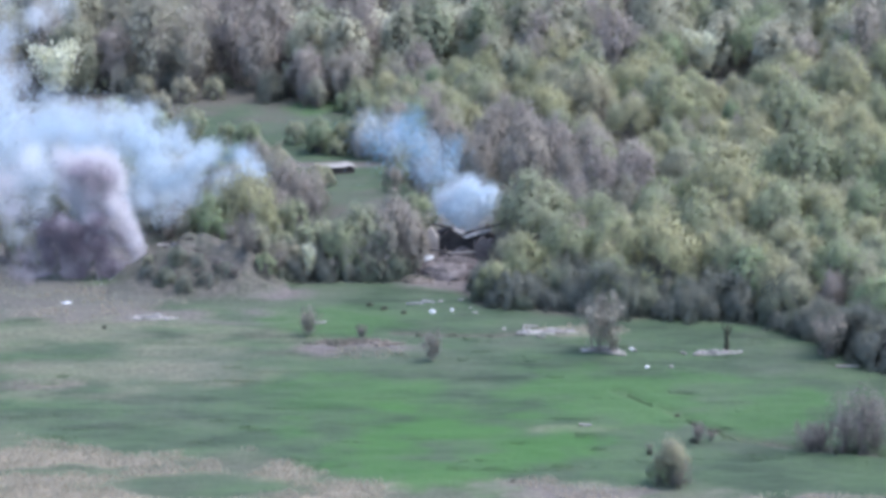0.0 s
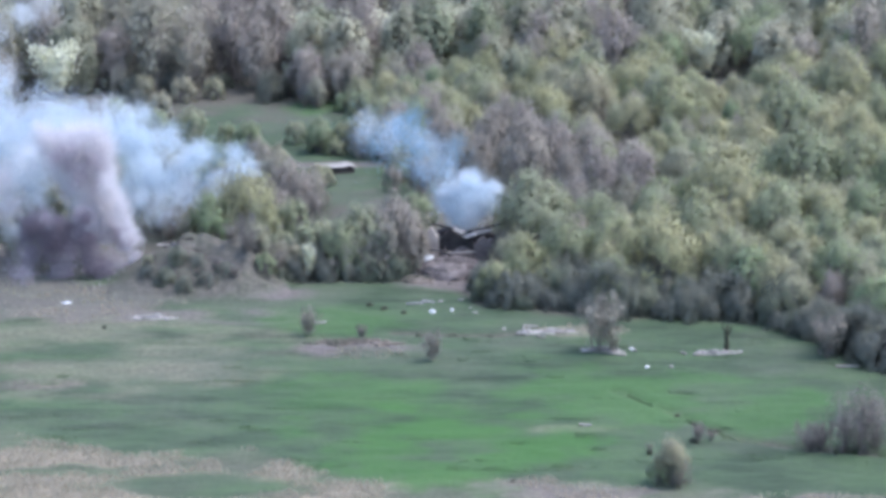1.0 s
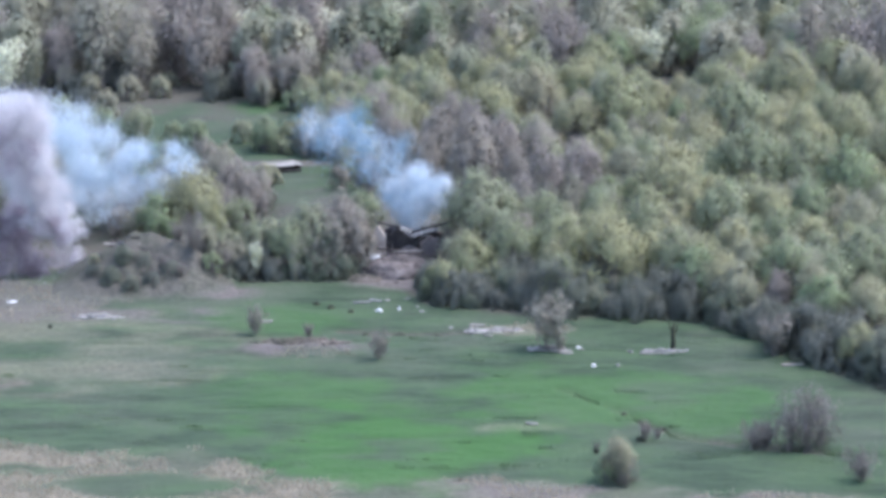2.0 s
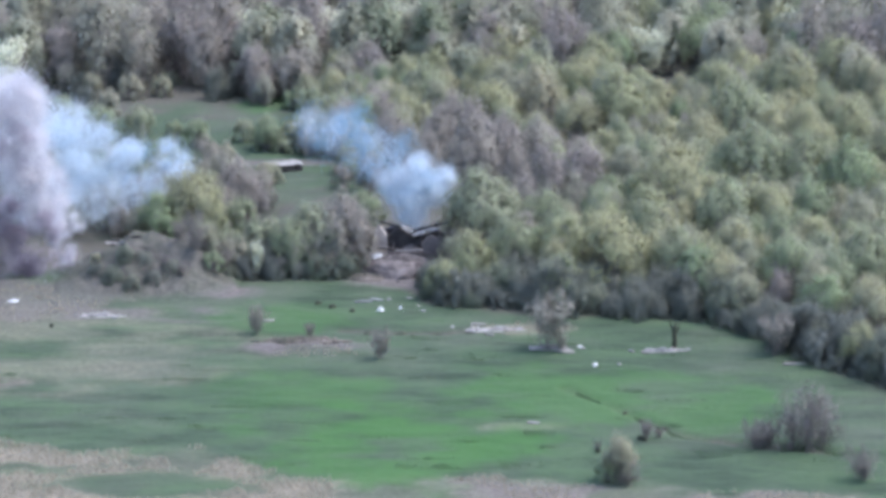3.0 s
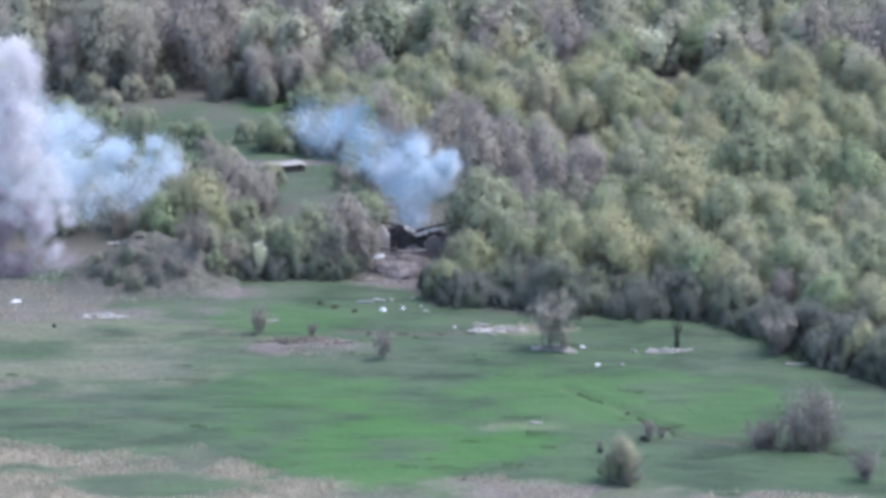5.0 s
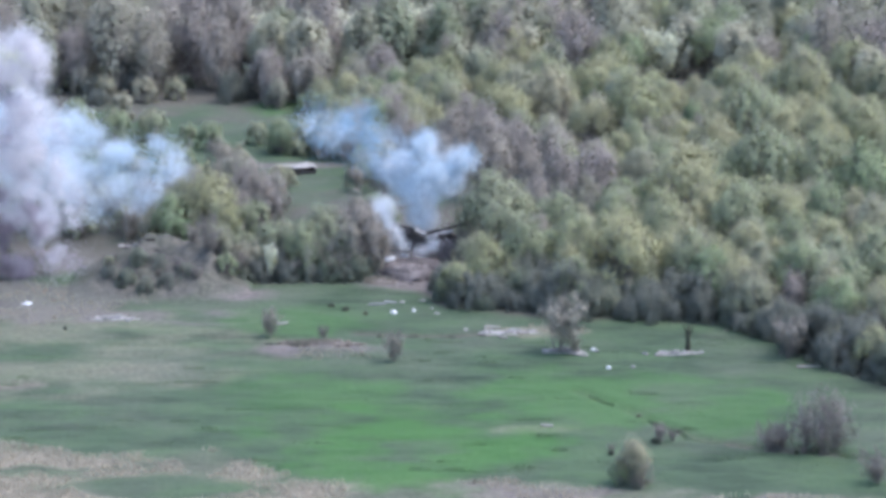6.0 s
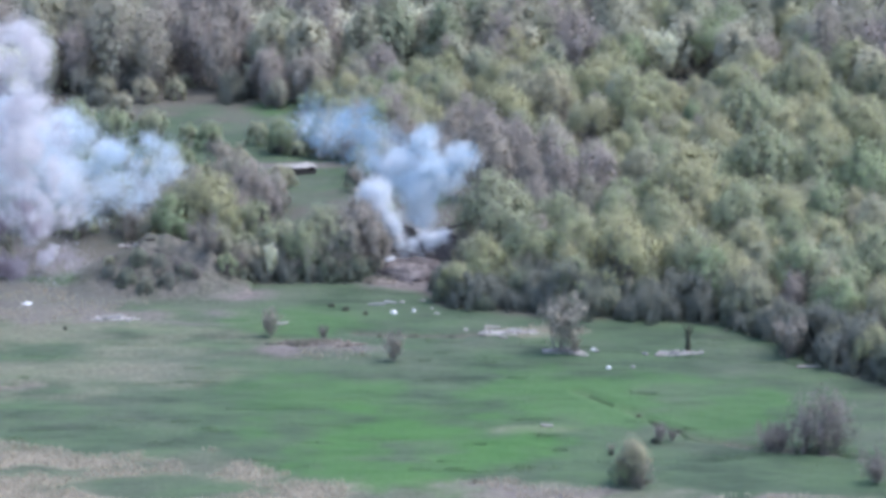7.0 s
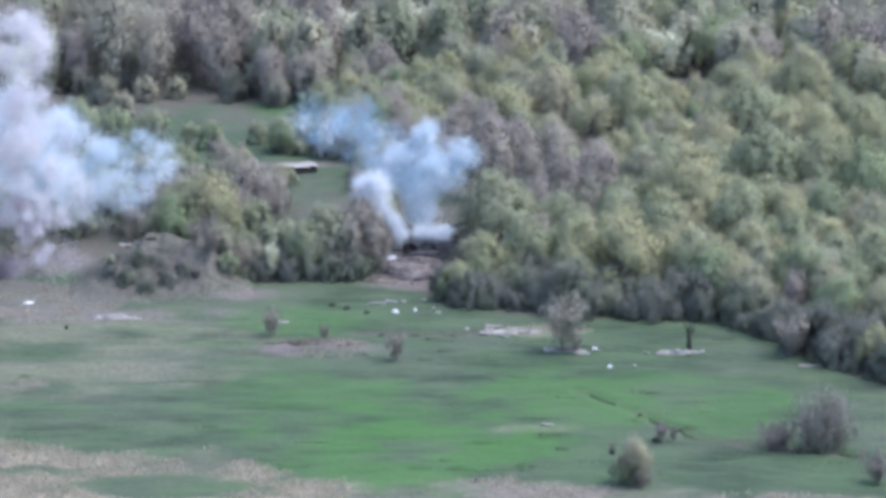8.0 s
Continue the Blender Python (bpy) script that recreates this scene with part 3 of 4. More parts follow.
def thicket():
    """The willow thicket behind the meadow: broad crowns, and smaller growth that fills the hollows between them."""
    crowns = [(x, y, 0.42 * h) for band in (FRONT_CROWNS, MID_CROWNS, FAR_CROWNS) for x, y, h, sort in band] + [(x, y, 0.4 * h) for x, y, h in GREY_CROWNS]
    for band in (FRONT_CROWNS, MID_CROWNS, FAR_CROWNS):
        for x, y, h, sort in band:
            willows.put(x, y, h / (6.0 if sort == 3 else 9.0), sort)
    for k, (x, y, h) in enumerate(GREY_CROWNS):
        bares.put(x, y, h / (12.0, 13.5, 10.0)[k % 3], k % 3)
    row = 0
    y = 236.0
    while y < 384:
        step = 4.6 if y < 310 else 5.4
        x = -8 + (row % 2) * step / 2
        while x < 78:
            px, py = x + rnd.uniform(-1.5, 1.5), y + rnd.uniform(-1.5, 1.5)
            x += step
            edge = float(np.interp(px, FRONT_X, FRONT_Y))
            if py < edge + 1.4 or abs(px) > 0.232 * py + 3 or (px < 8.2 and 270 < py < 300) or (px < 5.5 and py < 300) or (px < 5 and py < 338 and px < 14 - (py - 290) * 0.2) or not clear_of(px, py, OPEN):
                continue
            if any(math.hypot(px - a, py - b) < r for a, b, r in crowns):
                continue
            n = float(layered(px, py, 22, 91))
            grey = not clear_of(px, py, [(x0, y0, 6, 8) for x0, y0, h in GREY_CROWNS])
            behind = py - edge
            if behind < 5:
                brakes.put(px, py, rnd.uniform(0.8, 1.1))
            elif grey or rnd.random() < (0.2 if n > 0.52 else 0.06):
                bares.put(px, py, rnd.uniform(0.42, 0.6))
            elif behind > 14 and rnd.random() < 0.12:
                bushes.put(px, py, rnd.uniform(0.8, 1.1))
            else:
                sort = rnd.choice((0, 1, 3, 4))
                willows.put(px, py, rnd.uniform(0.9, 1.15) if sort == 3 else rnd.uniform(0.52, 0.76), sort)
        y += step * 0.86
        row += 1


def back_woods():
    """The tall woods that close the view."""
    y = 388.0
    row = 0
    while y < 486:
        step = 7.4
        x = -112 + (row % 2) * step / 2
        while x < 122:
            px, py = x + rnd.uniform(-2.2, 2.2), y + rnd.uniform(-2, 2)
            x += step
            if abs(px) > 0.21 * py + 6 or not clear_of(px, py, OPEN):
                continue
            n = float(layered(px, py, 24, 17)) + (0.14 if -46 < px < -8 and py < 418 else 0)
            if n > ((0.5 if px < 0 else 0.58) if py < 425 else 0.62):
                bares.put(px, py, rnd.uniform(0.9, 1.3))
            elif px > 34 and py < 440 and rnd.random() < 0.4:
                willows.put(px, py, rnd.uniform(0.9, 1.25), rnd.randrange(3))
            else:
                talls.put(px, py, rnd.uniform(0.75, 1.1))
        y += step * 0.9
        row += 1


def undergrowth():
    """The brake of bare stems that closes the thicket near the ground, coloured darker for its shade."""
    x = 4.5
    while x < 62:
        edge = float(np.interp(x, FRONT_X, FRONT_Y))
        for k in range(4):
            px, py = x + rnd.uniform(-1.0, 1.0), edge + rnd.uniform(1.6, 3.6) + 2.4 * k
            if abs(px) > 0.235 * py:
                continue
            u = rnd.random()
            if u < 0.1:
                bushes.put(px, py, rnd.uniform(0.5, 0.8))
            elif u < 0.26 and k:
                willows.put(px, py, rnd.uniform(0.6, 0.85) * (0.7 if px < 11 else 1.0), 3)
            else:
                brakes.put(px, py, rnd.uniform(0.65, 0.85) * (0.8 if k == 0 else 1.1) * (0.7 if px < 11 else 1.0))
        x += 1.9


thicket()
undergrowth()
back_woods()

for k in range(60):
    x, y = rnd.uniform(2, 84), rnd.uniform(362, 398)
    if abs(x) > 0.215 * y or not clear_of(x, y, [(43, 386, 8, 15), (27, 404, 7, 5), (43, 370, 5, 4), (64, 373, 4, 8)]):
        continue
    if rnd.random() < 0.6:
        willows.put(x, y, rnd.uniform(0.75, 1.15), rnd.choice((0, 1, 2)))
    elif rnd.random() < 0.5:
        talls.put(x, y, rnd.uniform(0.55, 0.75))
    else:
        bares.put(x, y, rnd.uniform(0.6, 0.8))
for x, y, s in ((13.2, 392, 1.0), (17.0, 394, 1.05), (8.0, 394, 0.95), (15, 400, 1.15), (19.5, 398, 1.2), (11, 394, 1.0), (22, 393, 0.85), (-58, 386, 1.0), (-3, 391, 0.95), (4, 393, 1.0)):
    talls.put(x, y, s)

# bushes round the mound and the ruin, and in the clearing behind
for x, y, s in ((-29.3, 291, 1.1), (-19.4, 287, 0.95), (-14.8, 282.5, 1.15), (-12.6, 284, 1.0), (-17.6, 284, 0.8), (-3.9, 290, 1.0), (-27.2, 345, 0.9), (-30.6, 347, 0.7),
                (-20.9, 349, 0.7), (-11.3, 343, 1.0), (-8.2, 341, 1.1), (-5.0, 339, 1.0), (-3.4, 330, 1.1), (-14.6, 371, 0.9), (-10, 373, 1.0), (-5, 370, 1.1),
                (-1.5, 366, 1.2), (-17.5, 345, 0.8), (-36, 352, 1.0), (-41, 349, 1.1), (-46, 353, 1.2), (-50, 346, 1.1), (-55, 350, 1.2), (-48, 360, 1.0)):
    bushes.put(x, y, s)
for x, y, s in ((-42, 366, 0.9), (-47.5, 284, 0.9), (-51, 286, 1.0), (-55, 285, 1.1), (-44, 300, 1.0), (-50, 305, 1.2), (-56, 312, 1.2), (-38, 310, 0.9), (-45, 322, 1.0),
                (-58, 330, 1.1), (-33, 322, 0.8), (-52, 334, 1.0)):
    bushes.put(x, y, s)
for x, y, s in ((-18.9, 305, 0.76), (-21.0, 309, 0.55), (-16.4, 311, 0.55), (-21.5, 315, 0.6),
                (8.0, 289, 0.55), (8.2, 283.5, 0.45), (-11, 347, 0.6), (-7, 350, 0.65), (-1, 345, 0.7), (0, 336, 0.7), (2.5, 328, 0.7), (-2, 356, 0.7)):
    bares.put(x, y, s, sort=2)
for x, y, s in ((8.4, 276.0, 0.5), (0.5, 352, 0.7), (-5.5, 356, 0.62), (-3.5, 362, 0.7)):
    willows.put(x, y, s)
for x, y, s, k in ((42.3, 398, 1.3, 0), (37.6, 402, 1.0, 1), (-23.2, 383.5, 0.6, 1), (-59.2, 381, 1.5, 0), (-44.5, 399, 1.6, 0), (-48, 349, 0.9, 1), (58.1, 441, 1.0, 0),
                   (-21, 401, 1.7, 0), (-10, 402, 1.75, 0), (-4.5, 399, 1.6, 0), (3, 404, 1.7, 0), (-34, 403, 1.5, 0), (52, 402, 1.1, 0), (-46, 356, 0.7, 1)):
    blossoms.put(x, y, s, k)

for x, y, s in ((-18.4, 276.6, 0.5), (-16.8, 277.6, 0.55), (-13.6, 277.4, 0.6), (-12.2, 278.6, 0.75), (-10.4, 277.8, 0.6), (-8.8, 278.6, 0.75), (-7.0, 277.9, 0.6), (-5.4, 278.8, 0.75),
                (-4.0, 280.2, 0.6), (-14.6, 279.8, 0.8), (-17.2, 280.4, 0.8)):
    brakes.put(x, y, s)
slim = blossoms.put(-15.2, 277.6, 0.6, 1)
slim.scale = (0.55, 0.55, 1.1)

# leafless shrubs beside the ruin
for x, y, s in ((-4.2, 282.5, 1.0), (-6.0, 280.8, 1.35), (-8.3, 278.6, 0.9), (-9.8, 280.2, 1.3), (-12.6, 278.2, 0.8), (-16.9, 279.0, 0.7), (-18.6, 281, 1.0), (7.8, 283, 1.2), (6.8, 279, 0.9)):
    shrubs.put(x, y, s, 1)
for x, y, s in ((-7.0, 279.4, 0.42), (-10.8, 278.9, 0.46), (-5.4, 282.8, 0.55), (-11.8, 281.5, 0.55), (-15.0, 279.6, 0.36), (-8.6, 282.6, 0.6)):
    bares.put(x, y, s, sort=2)

# the trees on the near side of the ruin, some in leaf
for x, y, s, sort in ((-27.6, 290.0, 0.82, 0), (-23.4, 291.0, 1.02, 1), (-21.2, 289.5, 0.72, 4), (-11.6, 280.0, 0.74, 1), (-9.4, 281.4, 0.84, 0), (-13.0, 281.5, 0.6, 4), (-26.6, 299.0, 0.8, 0), (-29.0, 301.0, 0.6, 1)):
    willows.put(x, y, s, sort)
for x, y, s in ((-5.4, 281.6, 0.9), (-7.4, 280.6, 0.7), (-3.6, 283.4, 0.6), (-17.0, 303.5, 0.5)):
    bares.put(x, y, s, sort=2)

# pale saplings at the edge of the clearing
for k in range(44):
    x, y = rnd.uniform(-22, 3), rnd.uniform(338, 379)
    if not clear_of(x, y, OPEN):
        continue
    u = rnd.random()
    if u < 0.4:
        bares.put(x, y, rnd.uniform(0.4, 0.62), sort=2)
    elif u < 0.75:
        willows.put(x, y, rnd.uniform(0.4, 0.62))
    else:
        bushes.put(x, y, rnd.uniform(0.6, 1.0))

# undergrowth along the foot of the far woods
for k in range(64):
    x, y = rnd.uniform(-72, 6), rnd.uniform(376, 392)
    if abs(x) > 0.2 * y or not clear_of(x, y, OPEN):
        continue
    u = rnd.random()
    if u < 0.35:
        bushes.put(x, y, rnd.uniform(0.5, 1.0))
    elif u < 0.7:
        brakes.put(x, y, rnd.uniform(0.6, 1.0))
    else:
        bares.put(x, y, rnd.uniform(0.4, 0.9), sort=2)

# undergrowth between the mound and the clearing
for k in range(80):
    x, y = rnd.uniform(-62, 3), rnd.uniform(294, 336)
    if not clear_of(x, y, OPEN) or abs(x) > 0.2 * y or (x > -5 and y < 300):
        continue
    u = rnd.random()
    if u < 0.55:
        bushes.put(x, y, rnd.uniform(0.6, 1.05))
    elif u < 0.85:
        bares.put(x, y, rnd.uniform(0.35, 0.55), sort=2)
    else:
        willows.put(x, y, rnd.uniform(0.4, 0.6), sort=3)

# the shrubs that stand alone in the meadow
for x, y, s, k, turn in ((16.3, 249.4, 1.35, 0, 40), (39.6, 247.6, 1.0, 0, 10), (33.8, 219.8, 0.85, 1, 20), (35.0, 220.2, 0.7, 1, 200),
                         (23.8, 221.7, 0.8, 2, 0), (25.0, 221.9, 0.5, 2, 90), (-14.3, 254.8, 1.3, 2, 0), (-1.1, 246.4, 1.25, 2, 120), (-8.6, 254.0, 0.7, 2, 30),
                         (42.0, 210.5, 0.9, 1, 0), (19.0, 218.1, 0.45, 2, 45), (17.6, 249.0, 0.8, 2, 12)):
    shrubs.put(x, y, s, k, turn)
for x, y, s in ((37.0, 219.2, 1.2), (38.6, 219.0, 1.25), (39.9, 219.6, 1.05)):
    shrubs.put(x, y, s, 3)
willows.put(20.3, 209.6, 0.52, 4)
willows.put(19.2, 210.4, 0.42, 3)
shrubs.put(20.9, 209.2, 0.6, 3)

# ---------------------------------------------------------------- the mound and the ruin
def earth_mound():
    """A long heap of dug earth with worn, grassy flanks."""
    nx, ny = 90, 70
    x, y = np.meshgrid(np.linspace(-38.5, -17, nx), np.linspace(264.5, 290, ny))
    ridge = np.interp(x, [-38.5, -36, -32.5, -29.5, -26, -22.5, -19.5, -17], [0, 1.3, 3.6, 4.7, 4.8, 4.0, 1.7, 0])
    across = 1 - smooth(0.0, 1.0, np.abs(y - 278.5) / np.where(y < 278.5, 12.4, 10.0))
    z = ridge * across ** 1.1 * (0.6 + 0.8 * layered(x, y, 4.5, 5)) + 0.9 * (layered(x, y, 1.6, 8) - 0.5) * smooth(0, 1, ridge * across)
    z = z + ground_height(x, y) - 0.12 * (1 - smooth(0.0, 0.3, ridge * across)) - 0.05
    idx = np.arange(nx * ny).reshape(ny, nx)
    faces = np.stack([idx[:-1, :-1], idx[:-1, 1:], idx[1:, 1:], idx[1:, :-1]], -1).reshape(-1, 4)
    me = mesh_of("earth_mound", np.stack([x, y, z], -1).reshape(-1, 3), faces.tolist(), GROUND, True)
    bare = smooth(0.38, 0.66, layered(x, y, 3.2, 15) + 0.04 * smooth(1.0, 3.5, ridge * across))
    wood, dry, earth, lush = ground_cover(x, y)
    rise = smooth(0.1, 1.0, ridge * across)
    earth = earth + (0.35 * bare - earth) * rise
    for name, values in (("wood", wood + (0.85 - wood) * rise), ("dry", dry * (1 - rise)), ("earth", earth), ("lush", lush * (1 - rise))):
        me.attributes.new(name, "FLOAT", "POINT").data.foreach_set("value", np.ascontiguousarray(values, dtype=np.float32).ravel())
    return tagged(new("earth_mound", me), "long mound of dug brown earth with patchy grass", "mound"), (x, y, z)


mound, MOUND = earth_mound()


def mound_height(px, py):
    x, y, z = MOUND
    i, j = int(np.argmin(np.abs(y[:, 0] - py))), int(np.argmin(np.abs(x[0] - px)))
    return float(z[i, j])


for x, y, s in ((-24.2, 277, 0.6), (-22.2, 275.5, 0.7), (-21.2, 278, 0.75), (-20.2, 274.8, 0.6), (-27.6, 272.5, 0.3), (-25.6, 273.6, 0.36), (-23.4, 271.6, 0.4),
                (-19.2, 277, 0.7), (-18.2, 279.5, 0.8), (-33.4, 274.5, 0.25), (-22.6, 281.5, 0.8)):
    ob = bushes.put(x, y, s) if rnd.random() < 0.45 else shrubs.put(x, y, s * 1.1, 1)
    ob.location.z = mound_height(x, y) - 0.1


# low scrub on the near flank of the mound, half buried in the slope
for x, y, s in ((-31.2, 271.6, 0.5), (-29.0, 270.4, 0.44), (-26.6, 271.2, 0.5), (-30.0, 274.0, 0.46), (-24.6, 272.6, 0.5), (-28.0, 274.2, 0.52), (-33.2, 273.2, 0.42)):
    ob = brakes.put(x, y, s)
    ob.location.z = mound_height(x, y) - 0.5


def box_wall(bm, a, b, thick, heights):
    """An upright wall from a to b with a broken top edge."""
    n = len(heights)
    ax, bx = Vector(a), Vector(b)
    d = (bx - ax).normalized()
    s = Vector((-d.y, d.x, 0)) * thick / 2
    rows = []
    for k, h in enumerate(heights):
        p = ax + (bx - ax) * (k / (n - 1))
        rows.append([bm.verts.new(q) for q in ((p - s), (p + s), (p + s + Vector((0, 0, h))), (p - s + Vector((0, 0, h * 0.96))))])
    for r, q in zip(rows, rows[1:]):
        for k in range(4):
            bm.faces.new((r[k], r[(k + 1) % 4], q[(k + 1) % 4], q[k]))
    bm.faces.new(rows[0][::-1])
    bm.faces.new(rows[-1])
    bmesh.ops.recalc_face_normals(bm, faces=bm.faces)
    return bm


def ruined_house():
    """A brick farmhouse that has fallen in: broken walls, charred rafters, torn roof sheets."""
    house = thing("ruined_house", "collapsed sooty brick house with charred beams and torn roof sheets", "ruin", pose(1.2, 285.6, gz(1.2, 285.6) - 0.1))
    part("wall", box_wall(bmesh.new(), (-3.2, 2.6, 0), (5.2, 2.8, 0), 0.4, (2.4, 3.2, 3.6, 3.0, 3.4, 3.1, 2.6)), BRICK, house)
    part("wall", box_wall(bmesh.new(), (-3.3, -1.7, 0), (-3.3, 2.4, 0), 0.4, (2.6, 2.9, 2.4, 2.7, 2.5)), BRICK, house)
    part("wall", box_wall(bmesh.new(), (5.3, -1.6, 0), (5.3, 2.6, 0), 0.4, (2.2, 2.9, 3.4, 3.0, 2.6)), BRICK, house)
    part("wall", box_wall(bmesh.new(), (-3.4, -1.9, 0), (-1.7, -1.9, 0), 0.4, (3.3, 4.3, 4.8, 4.2, 3.6)), CREAM, house, "broken wall with cream plaster")
    part("wall", box_wall(bmesh.new(), (2.4, -1.9, 0), (5.1, -1.8, 0), 0.4, (2.6, 3.2, 3.6, 3.2, 3.4, 2.8)), RUBBLE, house, "grey-brown broken brick wall")
    part("gable", box_wall(bmesh.new(), (-1.5, -0.9, 0), (2.3, -0.8, 0), 0.35, (3.2, 3.9, 4.4, 3.7, 3.3, 3.9, 3.4)), CHARRED, house, "charred black gable wall")
    for x, y, z, rx, ry, rz, size in ((0.6, -1.3, 4.1, 24, 14, 8, 1.5), (2.0, -1.4, 3.6, 20, -16, -14, 1.6), (-1.2, 0.6, 4.2, 24, 30, 30, 1.3), (3.6, 0.4, 3.7, 8, -10, 12, 1.8)):
        part("roof_sheet", slab(bmesh.new(), (size, size * 0.5, 0.05), pose(x, y, z, rx, ry, rz), 0.35, size, 0, 4), SHEET, house, "torn grey metal roof sheet")
    for x, y, z, rx, ry, rz, size in ((-0.6, -1.2, 4.5, 0, 15, 2, 4.0), (3.6, -1.0, 4.4, 0, -13, 4, 5.0), (-0.6, -0.4, 2.6, 0, -28, 70, 3.8), (2.1, 0.6, 2.6, 0, 32, 120, 3.6), (0.3, 0.8, 3.0, 0, 18, 20, 4.2),
                                      (4.3, 1.2, 2.9, 0, -38, 100, 3.2), (-2.2, 0.4, 2.4, 0, 30, 60, 3.0)):
        part("beam", slab(bmesh.new(), (size, 0.2, 0.22), pose(x, y, z, rx, ry, rz), 0.06, size, 0.02), CHARRED, house, "charred roof beam")
    for x, y, z, ry, rz, size in ((-1.6, -2.6, 2.1, 4, 6, 2.4), (0.9, -2.9, 1.9, -3, -4, 3.4), (-0.2, -4.4, 1.3, 3, 8, 3.0), (2.6, -3.6, 1.5, 4, 10, 2.6), (-2.2, -5.2, 0.75, -4, -8, 2.4), (1.4, -5.6, 0.7, 2, -6, 3.0)):
        part("board", slab(bmesh.new(), (size, 0.32, 0.1), pose(x, y, z, 12, ry, rz), 0.12, size, 0.01), PLANK if size > 2.9 else CHARRED, house)
    return house


ruined_house()


def rubble_heap(name, label, cx, cy, rx, ry, high, count, mat, seed, size=0.35):
    """A heap of broken pieces too many to count, on a core of dust."""
    rng = random.Random(seed)
    sh = Shape()
    core = lump((rx * 2, ry * 2, high), seed, 0.3, 3)
    core.verts.ensure_lookup_table()
    sh.verts += [np.array(v.co) for v in core.verts]
    sh.faces += [tuple(v.index for v in f.verts) for f in core.faces]
    core.free()
    for _ in range(count):
        a, r = rng.uniform(0, 2 * math.pi), abs(rng.gauss(0, 0.55))
        x, y = rx * r * math.cos(a), ry * r * math.sin(a)
        z = high * max(0.0, 1 - r * r * 0.9) * 0.9
        s = size * rng.uniform(0.4, 1.4)
        m = pose(x, y, z + s * 0.15, rng.uniform(-40, 40), rng.uniform(-40, 40), rng.uniform(0, 360))
        k = len(sh.verts)
        for sx in (-1, 1):
            for sy in (-1, 1):
                for sz in (-1, 1):
                    sh.verts.append(np.array(m @ Vector((sx * s * 0.6 * rng.uniform(0.7, 1.1), sy * s * 0.4, sz * s * 0.3 * rng.uniform(0.7, 1.1)))))
        sh.faces += [(k + a, k + b, k + c, k + d) for a, b, c, d in ((0, 1, 3, 2), (4, 6, 7, 5), (0, 4, 5, 1), (2, 3, 7, 6), (0, 2, 6, 4), (1, 5, 7, 3))]
    ob = new(name, sh.mesh(name, mat))
    ob.matrix_basis = pose(cx, cy, gz(cx, cy) - 0.05)
    return tagged(ob, label, "rubble", kind="stuff")


rubble_heap("rubble", "heap of broken reddish brick below the ruin", 0.6, 281.0, 4.4, 3.4, 1.7, 380, RUBBLE, 2)
rubble_heap("rubble", "heap of brick and plaster inside the ruin", 1.6, 285.6, 3.6, 2.2, 2.2, 240, RUBBLE, 3)
rubble_heap("rubble", "scattered brown clods on the yard", -3.0, 277.6, 2.4, 1.2, 0.5, 140, EARTH, 4)
rubble_heap("rubble", "pale broken concrete strewn in the grass", 28.5, 249.2, 2.4, 0.5, 0.16, 70, DULL, 5, 0.36)
rubble_heap("rubble", "pale broken concrete strewn on bare earth", -31.6, 261.8, 2.6, 0.6, 0.16, 70, DULL, 6, 0.36)
rubble_heap("rubble", "pale stones along the edge of the thicket", 11.6, 257.0, 3.8, 0.9, 0.12, 60, DULL, 7, 0.32)
rubble_heap("rubble", "pale stones round a bare shrub", 16.6, 249.8, 2.2, 0.5, 0.2, 90, DULL, 8, 0.35)
rubble_heap("rubble", "brown clods of turned soil in the meadow", -9.2, 252.2, 4.8, 0.8, 0.3, 160, EARTH, 9, 0.4)


def chunk(name, label, category, x, y, size, mat, turn, seed, group, z=None):
    bm = lump(size, seed, 0.3, 2)
    me = bpy.data.meshes.new(name)
    bm.to_mesh(me)
    bm.free()
    me.materials.append(mat)
    ob = new(name, me)
    ob.matrix_basis = pose(x, y, (gz(x, y) if z is None else z) - 0.02, 0, 0, turn)
    return tagged(ob, label, category, group)


P = "white block of broken plaster lying in the grass"
for k, (x, y, w, d, h, turn) in enumerate(((-1.2, 264.5, 0.75, 0.6, 0.5, 0), (-0.3, 268.7, 0.7, 0.35, 0.3, 20), (1.0, 265.2, 0.5, 0.4, 0.5, 60), (2.0, 269.4, 0.9, 0.4, 0.25, 5), (3.5, 264.3, 0.8, 0.45, 0.3, -30),
                                           (19.7, 250.7, 0.6, 0.5, 0.35, 0), (20.8, 244.3, 0.6, 0.5, 0.4, 30), (23.3, 244.5, 0.55, 0.5, 0.35, 70), (-41.8, 267.8, 1.3, 0.6, 0.35, 10), (-29.9, 261.0, 0.7, 0.5, 0.35, 0), (3.0, 266.0, 0.4, 0.3, 0.3, 0))):
    chunk("plaster_block", P, "block", x, y, (w, d, 0.7 * h), CHALK if k in (0, 2, 5, 6, 8) else DULL, turn, k + 1, "white blocks in the meadow")
